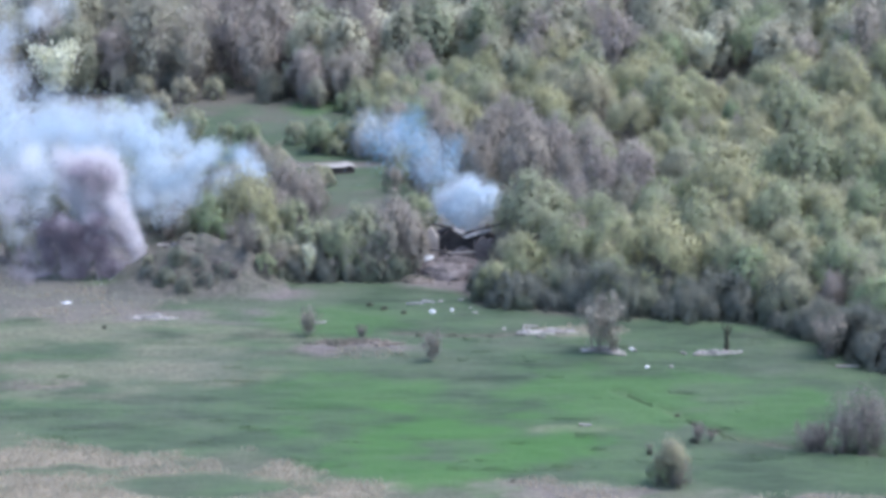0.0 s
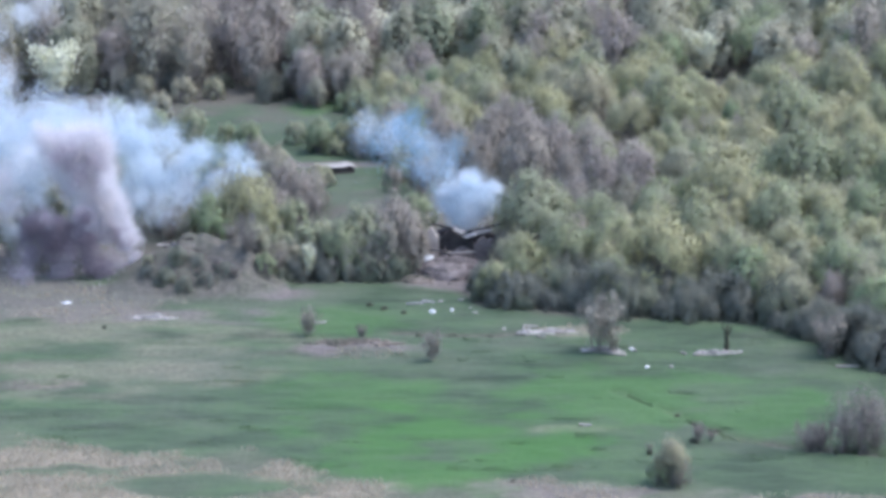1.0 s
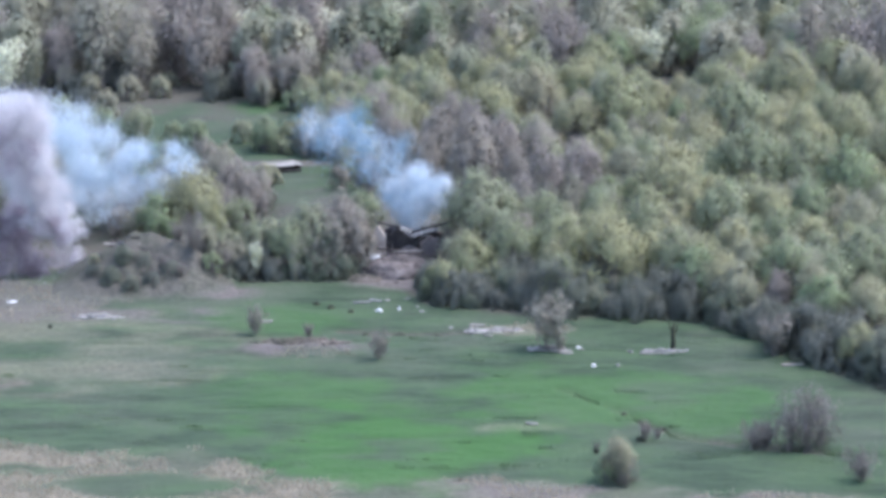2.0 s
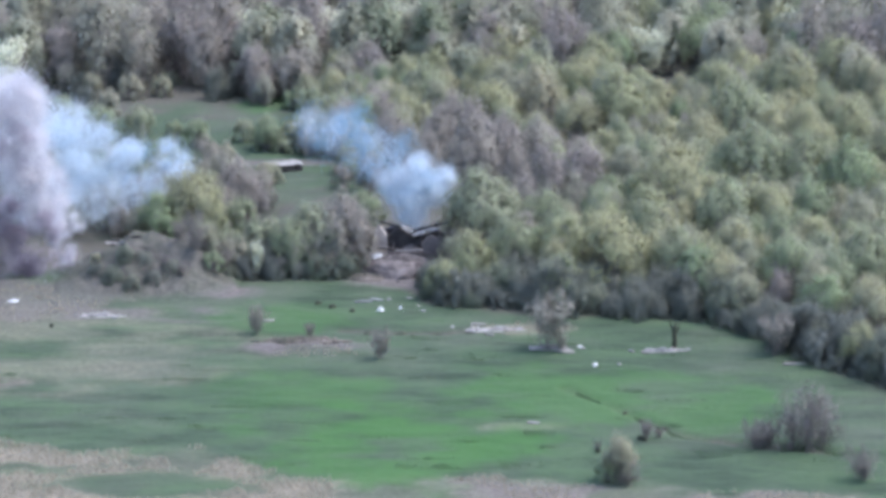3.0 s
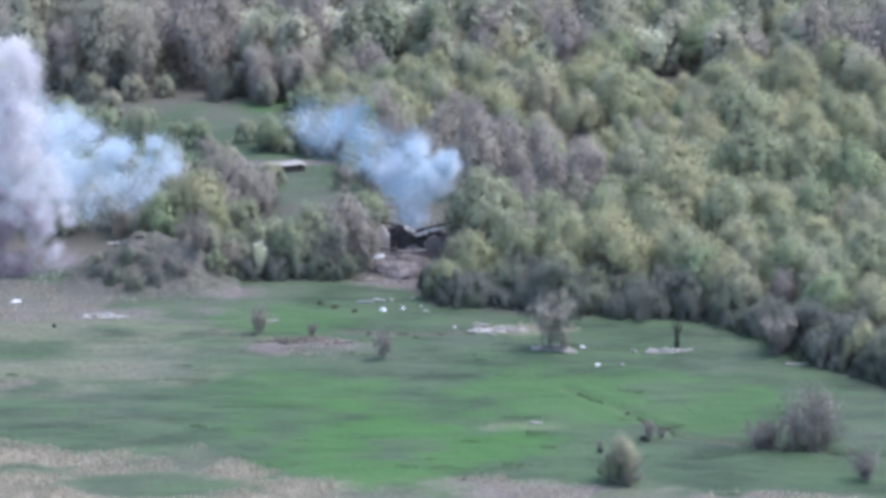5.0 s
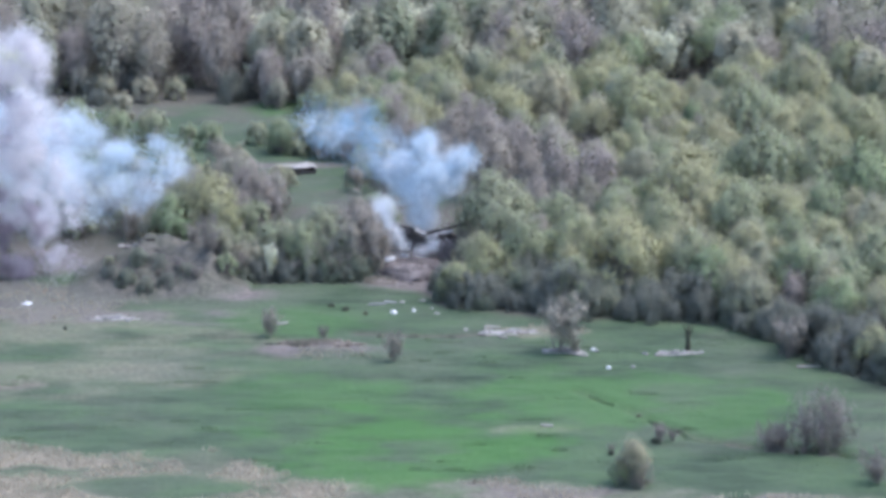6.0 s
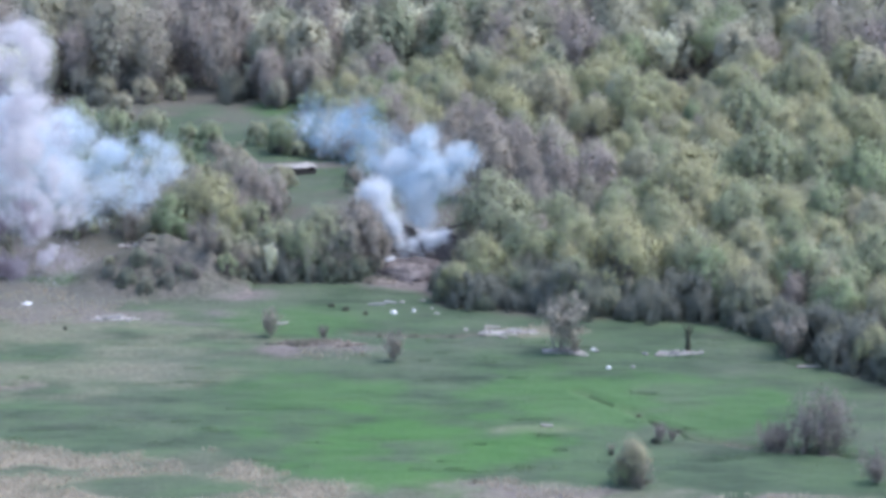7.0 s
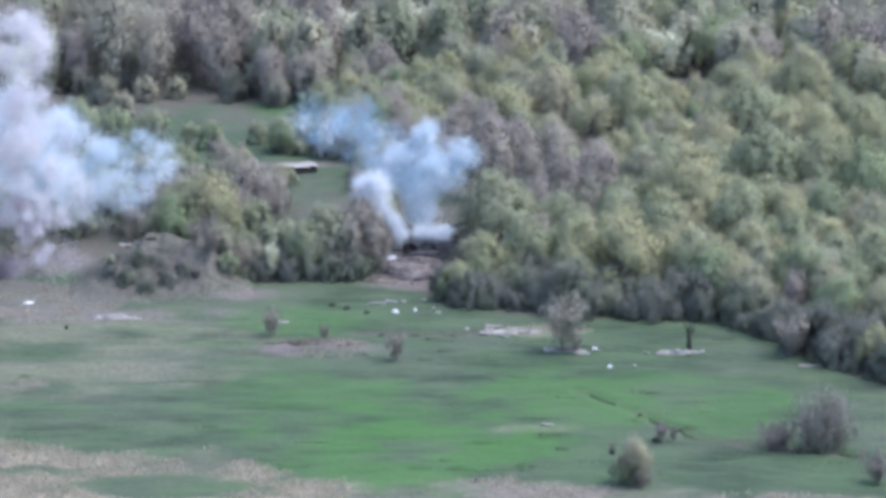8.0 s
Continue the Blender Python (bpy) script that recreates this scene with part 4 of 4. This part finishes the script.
for k, (x, y, w, turn) in enumerate(((-3.1, 267.6, 1.9, 12), (-1.6, 268.4, 1.4, -8), (18.0, 248.6, 2.0, -12), (15.6, 250.4, 1.2, 8), (26.9, 248.9, 1.8, 12), (30.0, 249.3, 1.6, 0), (-32.8, 262.2, 1.6, 5), (-13.2, 259.6, 1.2, 15), (12.6, 256.3, 1.4, 10), (10.4, 255.0, 1.0, -20), (41.3, 244.5, 2.6, 14), (9.4, 259.0, 1.6, 5), (13.5, 226.0, 1.2, 0))):
    bm = slab(bmesh.new(), (w, 0.38, 0.12), Matrix.Identity(4), 0.12, k + 2, 0, 3)
    me = bpy.data.meshes.new("plank")
    bm.to_mesh(me)
    bm.free()
    me.materials.append(SHEET if k < 2 else PLANK)
    ob = new("plank", me)
    ob.matrix_basis = pose(x, y, gz(x, y) + 0.1, 0, 3, turn)
    tagged(ob, "pale weathered board lying in the grass", "board", "boards in the meadow")
for k, (x, y, w, h) in enumerate(((-8.1, 266.5, 0.8, 0.4), (-6.5, 265.4, 0.9, 0.45), (-4.3, 263.9, 0.8, 0.4), (-2.6, 255.6, 1.4, 0.4), (1.0, 256.0, 2.6, 0.35), (5.0, 256.0, 2.2, 0.3), (-36.3, 257.9, 0.7, 0.4), (23.4, 221.5, 1.1, 0.6), (19.0, 218.1, 0.6, 0.6),
                                  (23.9, 227.5, 0.9, 0.3), (26.0, 225.5, 0.8, 0.3), (22.6, 230.0, 0.8, 0.25), (21.5, 210.6, 0.9, 0.3), (6.2, 210.6, 1.0, 0.25))):
    chunk("sod", "dark tussock of matted sedge in the meadow", "tussock", x, y, (w, w * 0.5, h), SOD, 20 * k, k + 40, "dark tussocks")

# pale plaster on the wall of the ruin, a dead stump, scrap on the mound
chunk("plaster_block", "white sheet of plaster lying before the ruin", "block", -1.6, 281.6, (1.5, 0.6, 0.5), CHALK, 10, 71, "white blocks by the ruin", gz(-1.6, 281.6) + 1.42)


def dead_stump():
    sh = Shape()
    sh.tube([np.array(p) for p in ((0, 0, -0.1), (0.05, 0, 0.9), (-0.05, 0.05, 1.9), (0.1, 0, 2.9))], [0.34, 0.26, 0.22, 0.12], 8)
    sh.tube([np.array(p) for p in ((0.0, 0, 1.5), (0.4, 0.1, 2.2), (0.5, 0.1, 2.9))], [0.13, 0.1, 0.04], 6)
    sh.tube([np.array(p) for p in ((0.0, 0, 1.8), (-0.4, 0.1, 2.5), (-0.5, 0.2, 3.2))], [0.12, 0.08, 0.03], 6)
    ob = new("dead_stump", sh.mesh("dead_stump", SOD, True))
    ob.matrix_basis = pose(29.5, 250.0, gz(29.5, 250.0))
    return tagged(ob, "dark splintered tree stump in the meadow", "stump")


dead_stump()


def scrap_heap():
    """Twisted dark scrap and broken planks on the crest of the mound."""
    heap = thing("scrap_heap", "twisted dark scrap and broken planks on the mound", "scrap", pose(-31.0, 277.4, mound_height(-31.0, 277.4) - 0.1))
    rng = random.Random(12)
    for k in range(20):
        m = pose(rng.uniform(-1.2, 3.0), rng.uniform(-1.2, 0.6), rng.uniform(0.05, 0.45), rng.uniform(-30, 30), rng.uniform(-35, 35), rng.uniform(0, 180))
        part("plank", slab(bmesh.new(), (rng.uniform(1.0, 2.8), 0.36, 0.12), m, 0.1, k, 0.01), CHARRED if k % 3 else PLANK, heap)
    part("panel", slab(bmesh.new(), (0.7, 0.08, 1.1), pose(0.4, -1.1, 0.5, 15, 12, 20), 0.1, 3, 0.01), SHEET, heap, "pale bent metal panel")
    part("panel", slab(bmesh.new(), (1.4, 0.1, 0.9), pose(1.9, 0.4, 0.7, 10, -8, -15), 0.15, 4, 0.01), RUST, heap, "dark bent metal panel")
    return heap


scrap_heap()


def shed():
    """A low shed behind the bushes with a pale sagging roof."""
    hut = thing("shed", "low shed with a pale sagging roof, the shade below it put into black walls", "shed", pose(-14.6, 331.4, gz(-14.6, 331.4) - 0.05, 0, 0, 22))
    # black walls stand in for the shade below the roof
    part("wall", slab(bmesh.new(), (4.2, 0.15, 0.8), pose(0, -1.2, 0.4), 0.05, 1, 0.01), CHARRED, hut)
    part("wall", slab(bmesh.new(), (4.2, 0.15, 1.5), pose(0, 1.2, 0.75), 0.05, 2, 0.01), CHARRED, hut)
    part("wall", slab(bmesh.new(), (0.15, 2.3, 1.1), pose(-2.05, 0, 0.55), 0.05, 3, 0.01), CHARRED, hut)
    part("wall", slab(bmesh.new(), (0.15, 2.3, 1.1), pose(2.05, 0, 0.55), 0.05, 4, 0.01), CHARRED, hut)
    part("roof", slab(bmesh.new(), (4.9, 2.2, 0.1), pose(0.1, 0.3, 1.36, 8, 4, 3), 0.6, 5, 0, 5), DULL, hut, "pale sagging sheet roof")
    return hut


hut = shed()
hut.scale = (1.1, 1.0, 0.62)


# ---------------------------------------------------------------- grass, straw and far woods
def blades(name, label, category, mat, x, y, tall, wide, per, seed):
    """Tufts of blades, each blade a slim upright kite."""
    rng = np.random.default_rng(seed)
    sh = Shape()
    n = len(x)
    z = ground_height(x, y)
    for _ in range(per):
        h = tall * (0.5 + rng.random(n))
        way = np.stack([rng.normal(size=n) * 0.45, rng.normal(size=n) * 0.45, np.ones(n)], -1)
        c = np.stack([x + rng.normal(size=n) * tall * 0.3, y + rng.normal(size=n) * tall * 0.3, z + h * 0.42], -1)
        sh.leaves(c, way, h, wide * (0.6 + 0.8 * rng.random(n)), rng)
    ob = new(name, sh.mesh(name, mat))
    return tagged(ob, label, category, kind="stuff")


rng = np.random.default_rng(77)
gx, gy = rng.uniform(-50, 56, 30000), rng.uniform(198, 228, 30000)
keep = (gy < np.interp(gx, DRY_X, DRY_Y) + (layered(gx, gy, 7, 12) - 0.5) * 3) & (blob(gx, gy, -22, 209.5, 8, 3.2) < 0.4) & (layered(gx * 0.5, gy, 3.5, 66) > np.where(gx < -5, 0.42, 0.6)) & (np.abs(gx) < 0.22 * gy)
blades("dry_grass", "last year's dry pale grass and reeds", "dry grass", STRAW, gx[keep], gy[keep], 0.42, 0.09, 2, 6)
gx, gy = rng.uniform(-54, 20, 9000), rng.uniform(246, 284, 9000)
keep = (np.maximum(blob(gx, gy, -44, 270, 15, 9.5), np.maximum(blob(gx, gy, 14, 257, 6, 2), blob(gx, gy, -8, 249, 7, 2.5))) > 0.3) & (layered(gx, gy, 3, 44) > 0.45)
blades("dry_grass", "thin dry grass on bare earth", "dry grass", STRAW, gx[keep], gy[keep], 0.4, 0.09, 2, 7)

# dark sedge in broken streaks through the meadow and along the track
sx, sy, sw = rng.uniform(-48, 42, 110), 213 + 42 * rng.random(110) ** 1.3, rng.uniform(0.4, 2.0, 110)
gx, gy = np.repeat(sx, 60) + rng.normal(size=6600) * np.repeat(sw, 60), np.repeat(sy, 60) + rng.normal(size=6600) * np.repeat(0.12 + 0.25 * rng.random(110), 60)
tx, ty = zip(*TRACK)
ux = rng.uniform(17.2, 44, 2600)
ux = ux[layered(ux, ux * 0, 2.2, 19) > 0.46]
gx, gy = np.concatenate([gx, ux]), np.concatenate([gy, np.interp(ux, tx, ty) + rng.normal(size=len(ux)) * 0.4])
keep = (gy < np.interp(gx, FRONT_X, FRONT_Y) - 4) & (gy > np.interp(gx, DRY_X, DRY_Y) - 1) & (np.abs(gx) < 0.22 * gy)
blades("sedge", "dark sedge in broken streaks through the meadow", "sedge", SEDGE, gx[keep], gy[keep], 0.13, 0.06, 2, 9)


def far_woods():
    """Woods on all sides beyond what the camera passes over."""
    rng = np.random.default_rng(8)
    sh = Shape()
    for _ in range(160):
        a = rng.uniform(-1.3, 1.3)
        d = rng.uniform(500, 640)
        x, y = d * math.sin(a), d * math.cos(a)
        h = rng.uniform(9, 15)
        sh.tube([np.array((x, y, -0.2)), np.array((x + 0.2, y, h * 0.5)), np.array((x, y, h * 0.9))], [0.25, 0.18, 0.05], 4)
        n = 150
        c = np.array([x, y, h * 0.62]) + rng.normal(size=(n, 3)) * (h * 0.17, h * 0.17, h * 0.2)
        sh.leaves(c, rng.normal(size=(n, 3)) + (0, 0, 0.6), np.full(n, 1.5), np.full(n, 0.8), rng)
    return tagged(new("far_woods", sh.mesh("far_woods", TALL)), "distant mixed woods in thin spring leaf", "woods", kind="stuff")


far_woods()


# ---------------------------------------------------------------- smoke
def puff_mesh(name, mat, seed, flakes, size):
    """One billow of radius 1, made of drifting flakes of soot and ash, denser in its lobes."""
    rng = np.random.default_rng(seed)
    lobes = rng.normal(size=(16, 3))
    lobes = lobes / np.linalg.norm(lobes, axis=1)[:, None] * (rng.random(16) ** 0.5 * 0.72)[:, None]
    pick = rng.integers(0, 16, flakes)
    c = lobes[pick] * 0.8 + rng.normal(size=(flakes, 3)) * (0.14 + 0.26 * rng.random(16))[pick][:, None]
    u = rng.normal(size=(flakes, 3))
    u = u / np.linalg.norm(u, axis=1)[:, None]
    v = np.cross(u, rng.normal(size=(flakes, 3)))
    v = v / np.linalg.norm(v, axis=1)[:, None]
    s = size * (0.6 + 0.8 * rng.random(flakes))[:, None]
    verts = np.stack([c + u * s, c - u * 0.5 * s + v * 0.87 * s, c - u * 0.5 * s - v * 0.87 * s], 1).reshape(-1, 3)
    me = bpy.data.meshes.new(name)
    me.from_pydata(verts.tolist(), [], np.arange(3 * flakes).reshape(-1, 3).tolist())
    me.materials.append(mat)
    return me


# how dense each sort of smoke is, and how large its billows are; the flakes keep one size
SMOKES = {"blue": (BLUE_SMOKE, 0.68), "thin": (BLUE_SMOKE, 0.32), "wisp": (WISP_SMOKE, 0.26), "trace": (WISP_SMOKE, 0.13), "pink": (PINK_SMOKE, 0.95), "dark": (DARK_SMOKE, 1.5), "grey": (GREY_SMOKE, 0.8), "white": (WHITE_SMOKE, 1.2), "veil": (WHITE_SMOKE, 0.35), "dust": (GREY_SMOKE, 0.14), "haze": (GREY_SMOKE, 0.3)}
SIZES = (1.2, 1.9, 2.8, 3.9)
puffs = {(key, size): [puff_mesh("puff", mat, 100 + 10 * j + k, int(1.8 * thick * size * size / 0.0042), 0.065 / size) for k in range(3)]
         for j, (key, (mat, thick)) in enumerate(SMOKES.items()) for size in SIZES}
MOVES = []
TIMES = [0.5 * k for k in range(17)]


def puff(plume, key, radius, path, spin):
    """A billow of that radius under its plume; path gives its place at a time."""
    size = min(SIZES, key=lambda q: abs(q - radius))
    ob = part("puff", puffs[key, size][len(MOVES) % 3], None, plume)
    ob.scale = (radius, radius, radius)
    MOVES.append((ob, path, spin))


def drifting_smoke():
    """The old blue-white bank that the wind carries off over the bushes."""
    plume = thing("drifting_smoke", "bank of thin blue-white smoke drifting over bushes", "smoke")
    r = random.Random(21)
    for k in range(104):
        u = r.random() ** 1.1 * 1.25
        half = 0.9 + 8.2 * u ** 0.55
        x0, y0 = -22.6 - 32.5 * u, 302 + r.uniform(-4, 4)
        z0 = 6.7 + 5.0 * u + r.uniform(-1, 1) * half * 0.8
        key = "wisp" if u < 0.2 and k % 3 == 0 else "blue" if u < 0.5 or r.random() < 0.3 else "thin" if k % 2 else "veil"
        vx, vz = r.uniform(-1.35, -0.65), r.uniform(-0.12, 0.4)
        puff(plume, key, r.uniform(1.3, 2.1) + 2.6 * u ** 0.8, lambda t, x0=x0, y0=y0, z0=z0, vx=vx, vz=vz: (x0 + vx * t, y0, z0 + vz * t), r.uniform(-5, 5))
    for k in range(16):
        x0, y0, z0 = r.uniform(-44, -25), 296 + r.uniform(-2, 2), r.uniform(2.5, 7)
        puff(plume, "thin", r.uniform(1.8, 2.8), lambda t, x0=x0, y0=y0, z0=z0: (x0 - 0.7 * t, y0, z0 + 0.05 * t), r.uniform(-5, 5))
    for k in range(22):
        x0, y0, z0 = r.uniform(-62, -50), 325 + r.uniform(-4, 4), r.uniform(14, 33)
        vx = r.uniform(-2.4, -1.6)
        puff(plume, "white" if k % 2 else "veil", r.uniform(2.4, 3.6), lambda t, x0=x0, y0=y0, z0=z0, vx=vx: (x0 + vx * t, y0, z0 + 0.4 * t), r.uniform(-5, 5))


def table(t, *values):
    """A value that is known every two seconds."""
    return float(np.interp(t, (0, 2, 4, 6, 8), values))


def blast_smoke():
    """The column thrown up by the blast: a dark ball that rolls away, and pale billows that rise, lean and spread."""
    plume = thing("blast_smoke", "billowing pinkish grey column of blast smoke and dust", "smoke")
    r = random.Random(22)
    for lobe in range(19):
        f0 = ((lobe + r.random()) / 19) ** 0.85
        a0, wide0 = 2.4 * lobe + r.uniform(-0.5, 0.5), r.random() ** 0.5
        for k in range(5):
            f, a, wide = min(1.05, max(0.0, f0 + r.gauss(0, 0.06))), a0 + r.gauss(0, 0.4), wide0 * r.uniform(0.75, 1.1)

            def path(t, f=f, a=a, wide=wide):
                foot, head = table(t, -35.4, -36.6, -39.0, -41.2, -42.6), table(t, -41.8, -45.2, -47.6, -49.0, -50.0)
                half = (0.5 + 0.12 * t + (2.3 + 0.55 * t) * f ** 0.7) * wide
                return (foot + (head - foot) * f ** 0.8 + half * math.cos(a), 284.5 + half * math.sin(a), 0.9 + f * table(t, 11.5, 18.0, 23.0, 26.0, 28.0) + 0.35 * half * math.sin(2.3 * a))
            puff(plume, "pink" if f0 > 0.25 or lobe % 2 else "grey", r.uniform(0.9, 1.3) + 1.4 * f, path, r.uniform(-8, 8))
    # a broad veil that spreads round it
    for k in range(48):
        f, a, wide = r.uniform(0.12, 0.9), r.uniform(0, 6.3), r.random() ** 0.5

        def path(t, f=f, a=a, wide=wide):
            half = (1.0 + 0.95 * t) * wide
            return (-39.6 - 4.5 * f - 0.5 * t + half * math.cos(a), 287.5 + 0.4 * half * math.sin(a), 1.4 + f * table(t, 9.0, 15.0, 19.0, 20.0, 20.0))
        puff(plume, "veil" if k % 3 else "haze", r.uniform(1.6, 2.8), path, r.uniform(-6, 6))
    # the column's lit edge, put in as extra pale billows towards the light
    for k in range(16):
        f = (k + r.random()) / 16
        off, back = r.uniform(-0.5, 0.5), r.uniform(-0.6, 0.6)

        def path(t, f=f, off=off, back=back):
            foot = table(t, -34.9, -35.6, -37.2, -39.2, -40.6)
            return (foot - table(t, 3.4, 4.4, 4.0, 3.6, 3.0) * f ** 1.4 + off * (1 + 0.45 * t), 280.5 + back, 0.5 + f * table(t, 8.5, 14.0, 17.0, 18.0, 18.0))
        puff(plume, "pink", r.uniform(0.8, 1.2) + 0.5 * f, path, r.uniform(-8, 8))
    # the lavender head over the dark ball
    for k in range(14):
        a, d, h = r.uniform(0, 6.3), r.random() ** 0.5, r.uniform(-1, 1)

        def path(t, a=a, d=d, h=h):
            grow_by = 1 + 0.22 * t
            return (-40.4 - 1.5 * t + 2.4 * d * math.cos(a) * grow_by, 281.4 + 1.2 * d * math.sin(a), 10.8 + 1.5 * t + 2.0 * h * grow_by)
        puff(plume, "grey", r.uniform(1.1, 1.7), path, r.uniform(-8, 8))
    # the dark ball itself
    for k in range(54):
        a, d, h = r.uniform(0, 6.3), r.random() ** 0.5, r.uniform(-0.15, 1)

        def path(t, a=a, d=d, h=h):
            grow_by = 1 + 0.1 * t
            return (-42.2 - table(t, 0, 3.4, 5.6, 8.5, 11.5) + 5.0 * d * math.cos(a) * grow_by * (1.1 - 0.45 * max(0.0, h)), 279.2 + 1.4 * d * math.sin(a), max(0.5, 1.2 + 5.6 * h * grow_by))
        puff(plume, "dark" if k % 4 else "grey", r.uniform(1.1, 1.8), path, r.uniform(-8, 8))
    # older pale smoke that hangs to windward
    for k in range(24):
        x0, y0, z0 = r.uniform(-58.0, -46.5), 286 + r.uniform(-3, 3), r.uniform(3.0, 13)
        puff(plume, "pink" if k % 4 == 0 else "veil", r.uniform(1.9, 3.0), lambda t, x0=x0, y0=y0, z0=z0: (x0 - 0.4 * t, y0, z0 + 0.5 * t), r.uniform(-8, 8))
    foot_dust(plume, r)


def foot_dust(plume, r):
    """Dust that rolls along the ground at the foot of the column."""
    for k in range(12):
        x0, y0, z0 = r.uniform(-50, -36.5), r.uniform(275, 281), r.uniform(0.6, 3.0)
        puff(plume, "haze" if k % 4 == 0 else "dust", r.uniform(2.0, 3.0), lambda t, x0=x0, y0=y0, z0=z0: (x0 - 0.1 * t, y0 - 0.2 * t, z0 + 0.08 * t), r.uniform(-4, 4))


def house_smoke():
    """Smoke from the ruin: a bright swelling head, older blue wisps that lean away, and a late white burst."""
    plume = thing("house_smoke", "blue-white smoke rising from the burning ruin", "smoke")
    r = random.Random(23)
    for k in range(84):
        a, d, h = r.uniform(0, 6.3), r.random() ** 0.45, r.uniform(-1, 1)
        feed = k % 3 == 0

        def path(t, a=a, d=d, h=h, feed=feed):
            x, z = table(t, 2.7, 2.9, 2.6, 2.0, 1.8), table(t, 6.7, 7.6, 9.2, 10.4, 11.2)
            wide, high = table(t, 3.0, 3.5, 4.3, 5.0, 5.4), table(t, 2.5, 3.1, 3.8, 4.6, 5.2)
            if feed:
                f = 0.5 + 0.5 * h
                return (2.6 - 0.1 * t + (x - 2.6 + 0.1 * t) * f + (1.0 + 1.8 * f) * d * math.cos(a), 287.3 + d * math.sin(a), 4.2 + (z - 4.2) * f)
            taper = (0.9 + 0.16 * h) * (1 + 0.22 * math.sin(2 * a + 1.2 + 0.15 * t))
            return (x + wide * d * math.cos(a) * taper, 288 + 1.6 * d * math.sin(a), z + high * h * math.sqrt(max(0.1, 1.1 - d * d)))
        puff(plume, "white" if k % 4 == 0 else "blue" if k % 4 < 3 else "thin", r.choice((1.0, 1.3, 1.7, 2.2)), path, r.uniform(-7, 7))
    # the blue wisps above it, leaning with the wind
    for k in range(26):
        f = (k + r.random()) / 26
        side, back = r.gauss(0, 0.8), r.uniform(-1.5, 1.5)

        def path(t, f=f, side=side, back=back):
            drift = 0.1 + 0.22 * f
            return (0.6 - 6.2 * f + side * (1.4 + 0.6 * f + 0.12 * t) - drift * t, 289.5 + back, 8.6 + 7.6 * f ** 0.9 + 0.5 * side + (0.12 + 0.1 * (1 - f)) * t)
        puff(plume, "wisp" if k % 3 else "thin", r.uniform(1.5, 2.4) + 0.5 * f, path, r.uniform(-6, 6))
    # a wing that breaks out to leeward of the head
    for k in range(14):
        f, off = (k + r.random()) / 14, r.uniform(-0.6, 0.6)

        def path(t, f=f, off=off):
            out = min(1.0, max(0.0, (t - 2.5) / 3.5))
            return (3.4 + (1.2 + 3.4 * f) * out, 288.6, table(t, 6.9, 7.8, 9.6, 10.7, 11.0) + 1.4 * f * out + off * 1.4)
        puff(plume, "thin" if k % 2 else "wisp", r.uniform(1.3, 2.0), path, r.uniform(-6, 6))
    # the late white burst: a lobe, its stalk, and a low sheet along the ruin
    for k in range(48):
        born = 5.3 + 1.9 * k / 48
        if k % 3 == 0:
            to = (r.uniform(-5.4, -3.0), 284.4, r.uniform(7.8, 10.4))
        elif k % 3 == 1:
            g = r.random()
            to = (-0.9 - 3.0 * g + r.uniform(-0.3, 0.3), 283.4, 4.4 + 4.2 * g)
        else:
            to = (r.uniform(-1.4, 5.2), 283.0, r.uniform(4.0, 4.6))

        def path(t, born=born, to=to):
            age = t - born
            if age <= 0:
                return (0.2, 285.4, -2.5)
            f = 1 - math.exp(-age / 0.55)
            return (0.2 + (to[0] - 0.2) * f, to[1], -2.5 + (to[2] + 2.5) * f ** 0.6)
        puff(plume, "veil" if k % 6 == 5 else "white", r.uniform(1.4, 2.0) if k % 3 == 0 else r.uniform(1.0, 1.4), path, r.uniform(-6, 6))
    # what is left of older smoke over the shed
    for k in range(7):
        x0, z0 = r.uniform(-15, -5), r.uniform(6, 14)
        puff(plume, "trace", r.uniform(3.0, 3.9), lambda t, x0=x0, z0=z0: (x0 - 0.35 * t + 1.5, 308, z0 + 0.25 * t), r.uniform(-4, 4))


drifting_smoke()
blast_smoke()
house_smoke()


def motions():
    for ob, path, spin in MOVES:
        walk(ob, [(t, pose(*path(t), spin * t, 0.6 * spin * t, spin * t)) for t in TIMES])


motions()
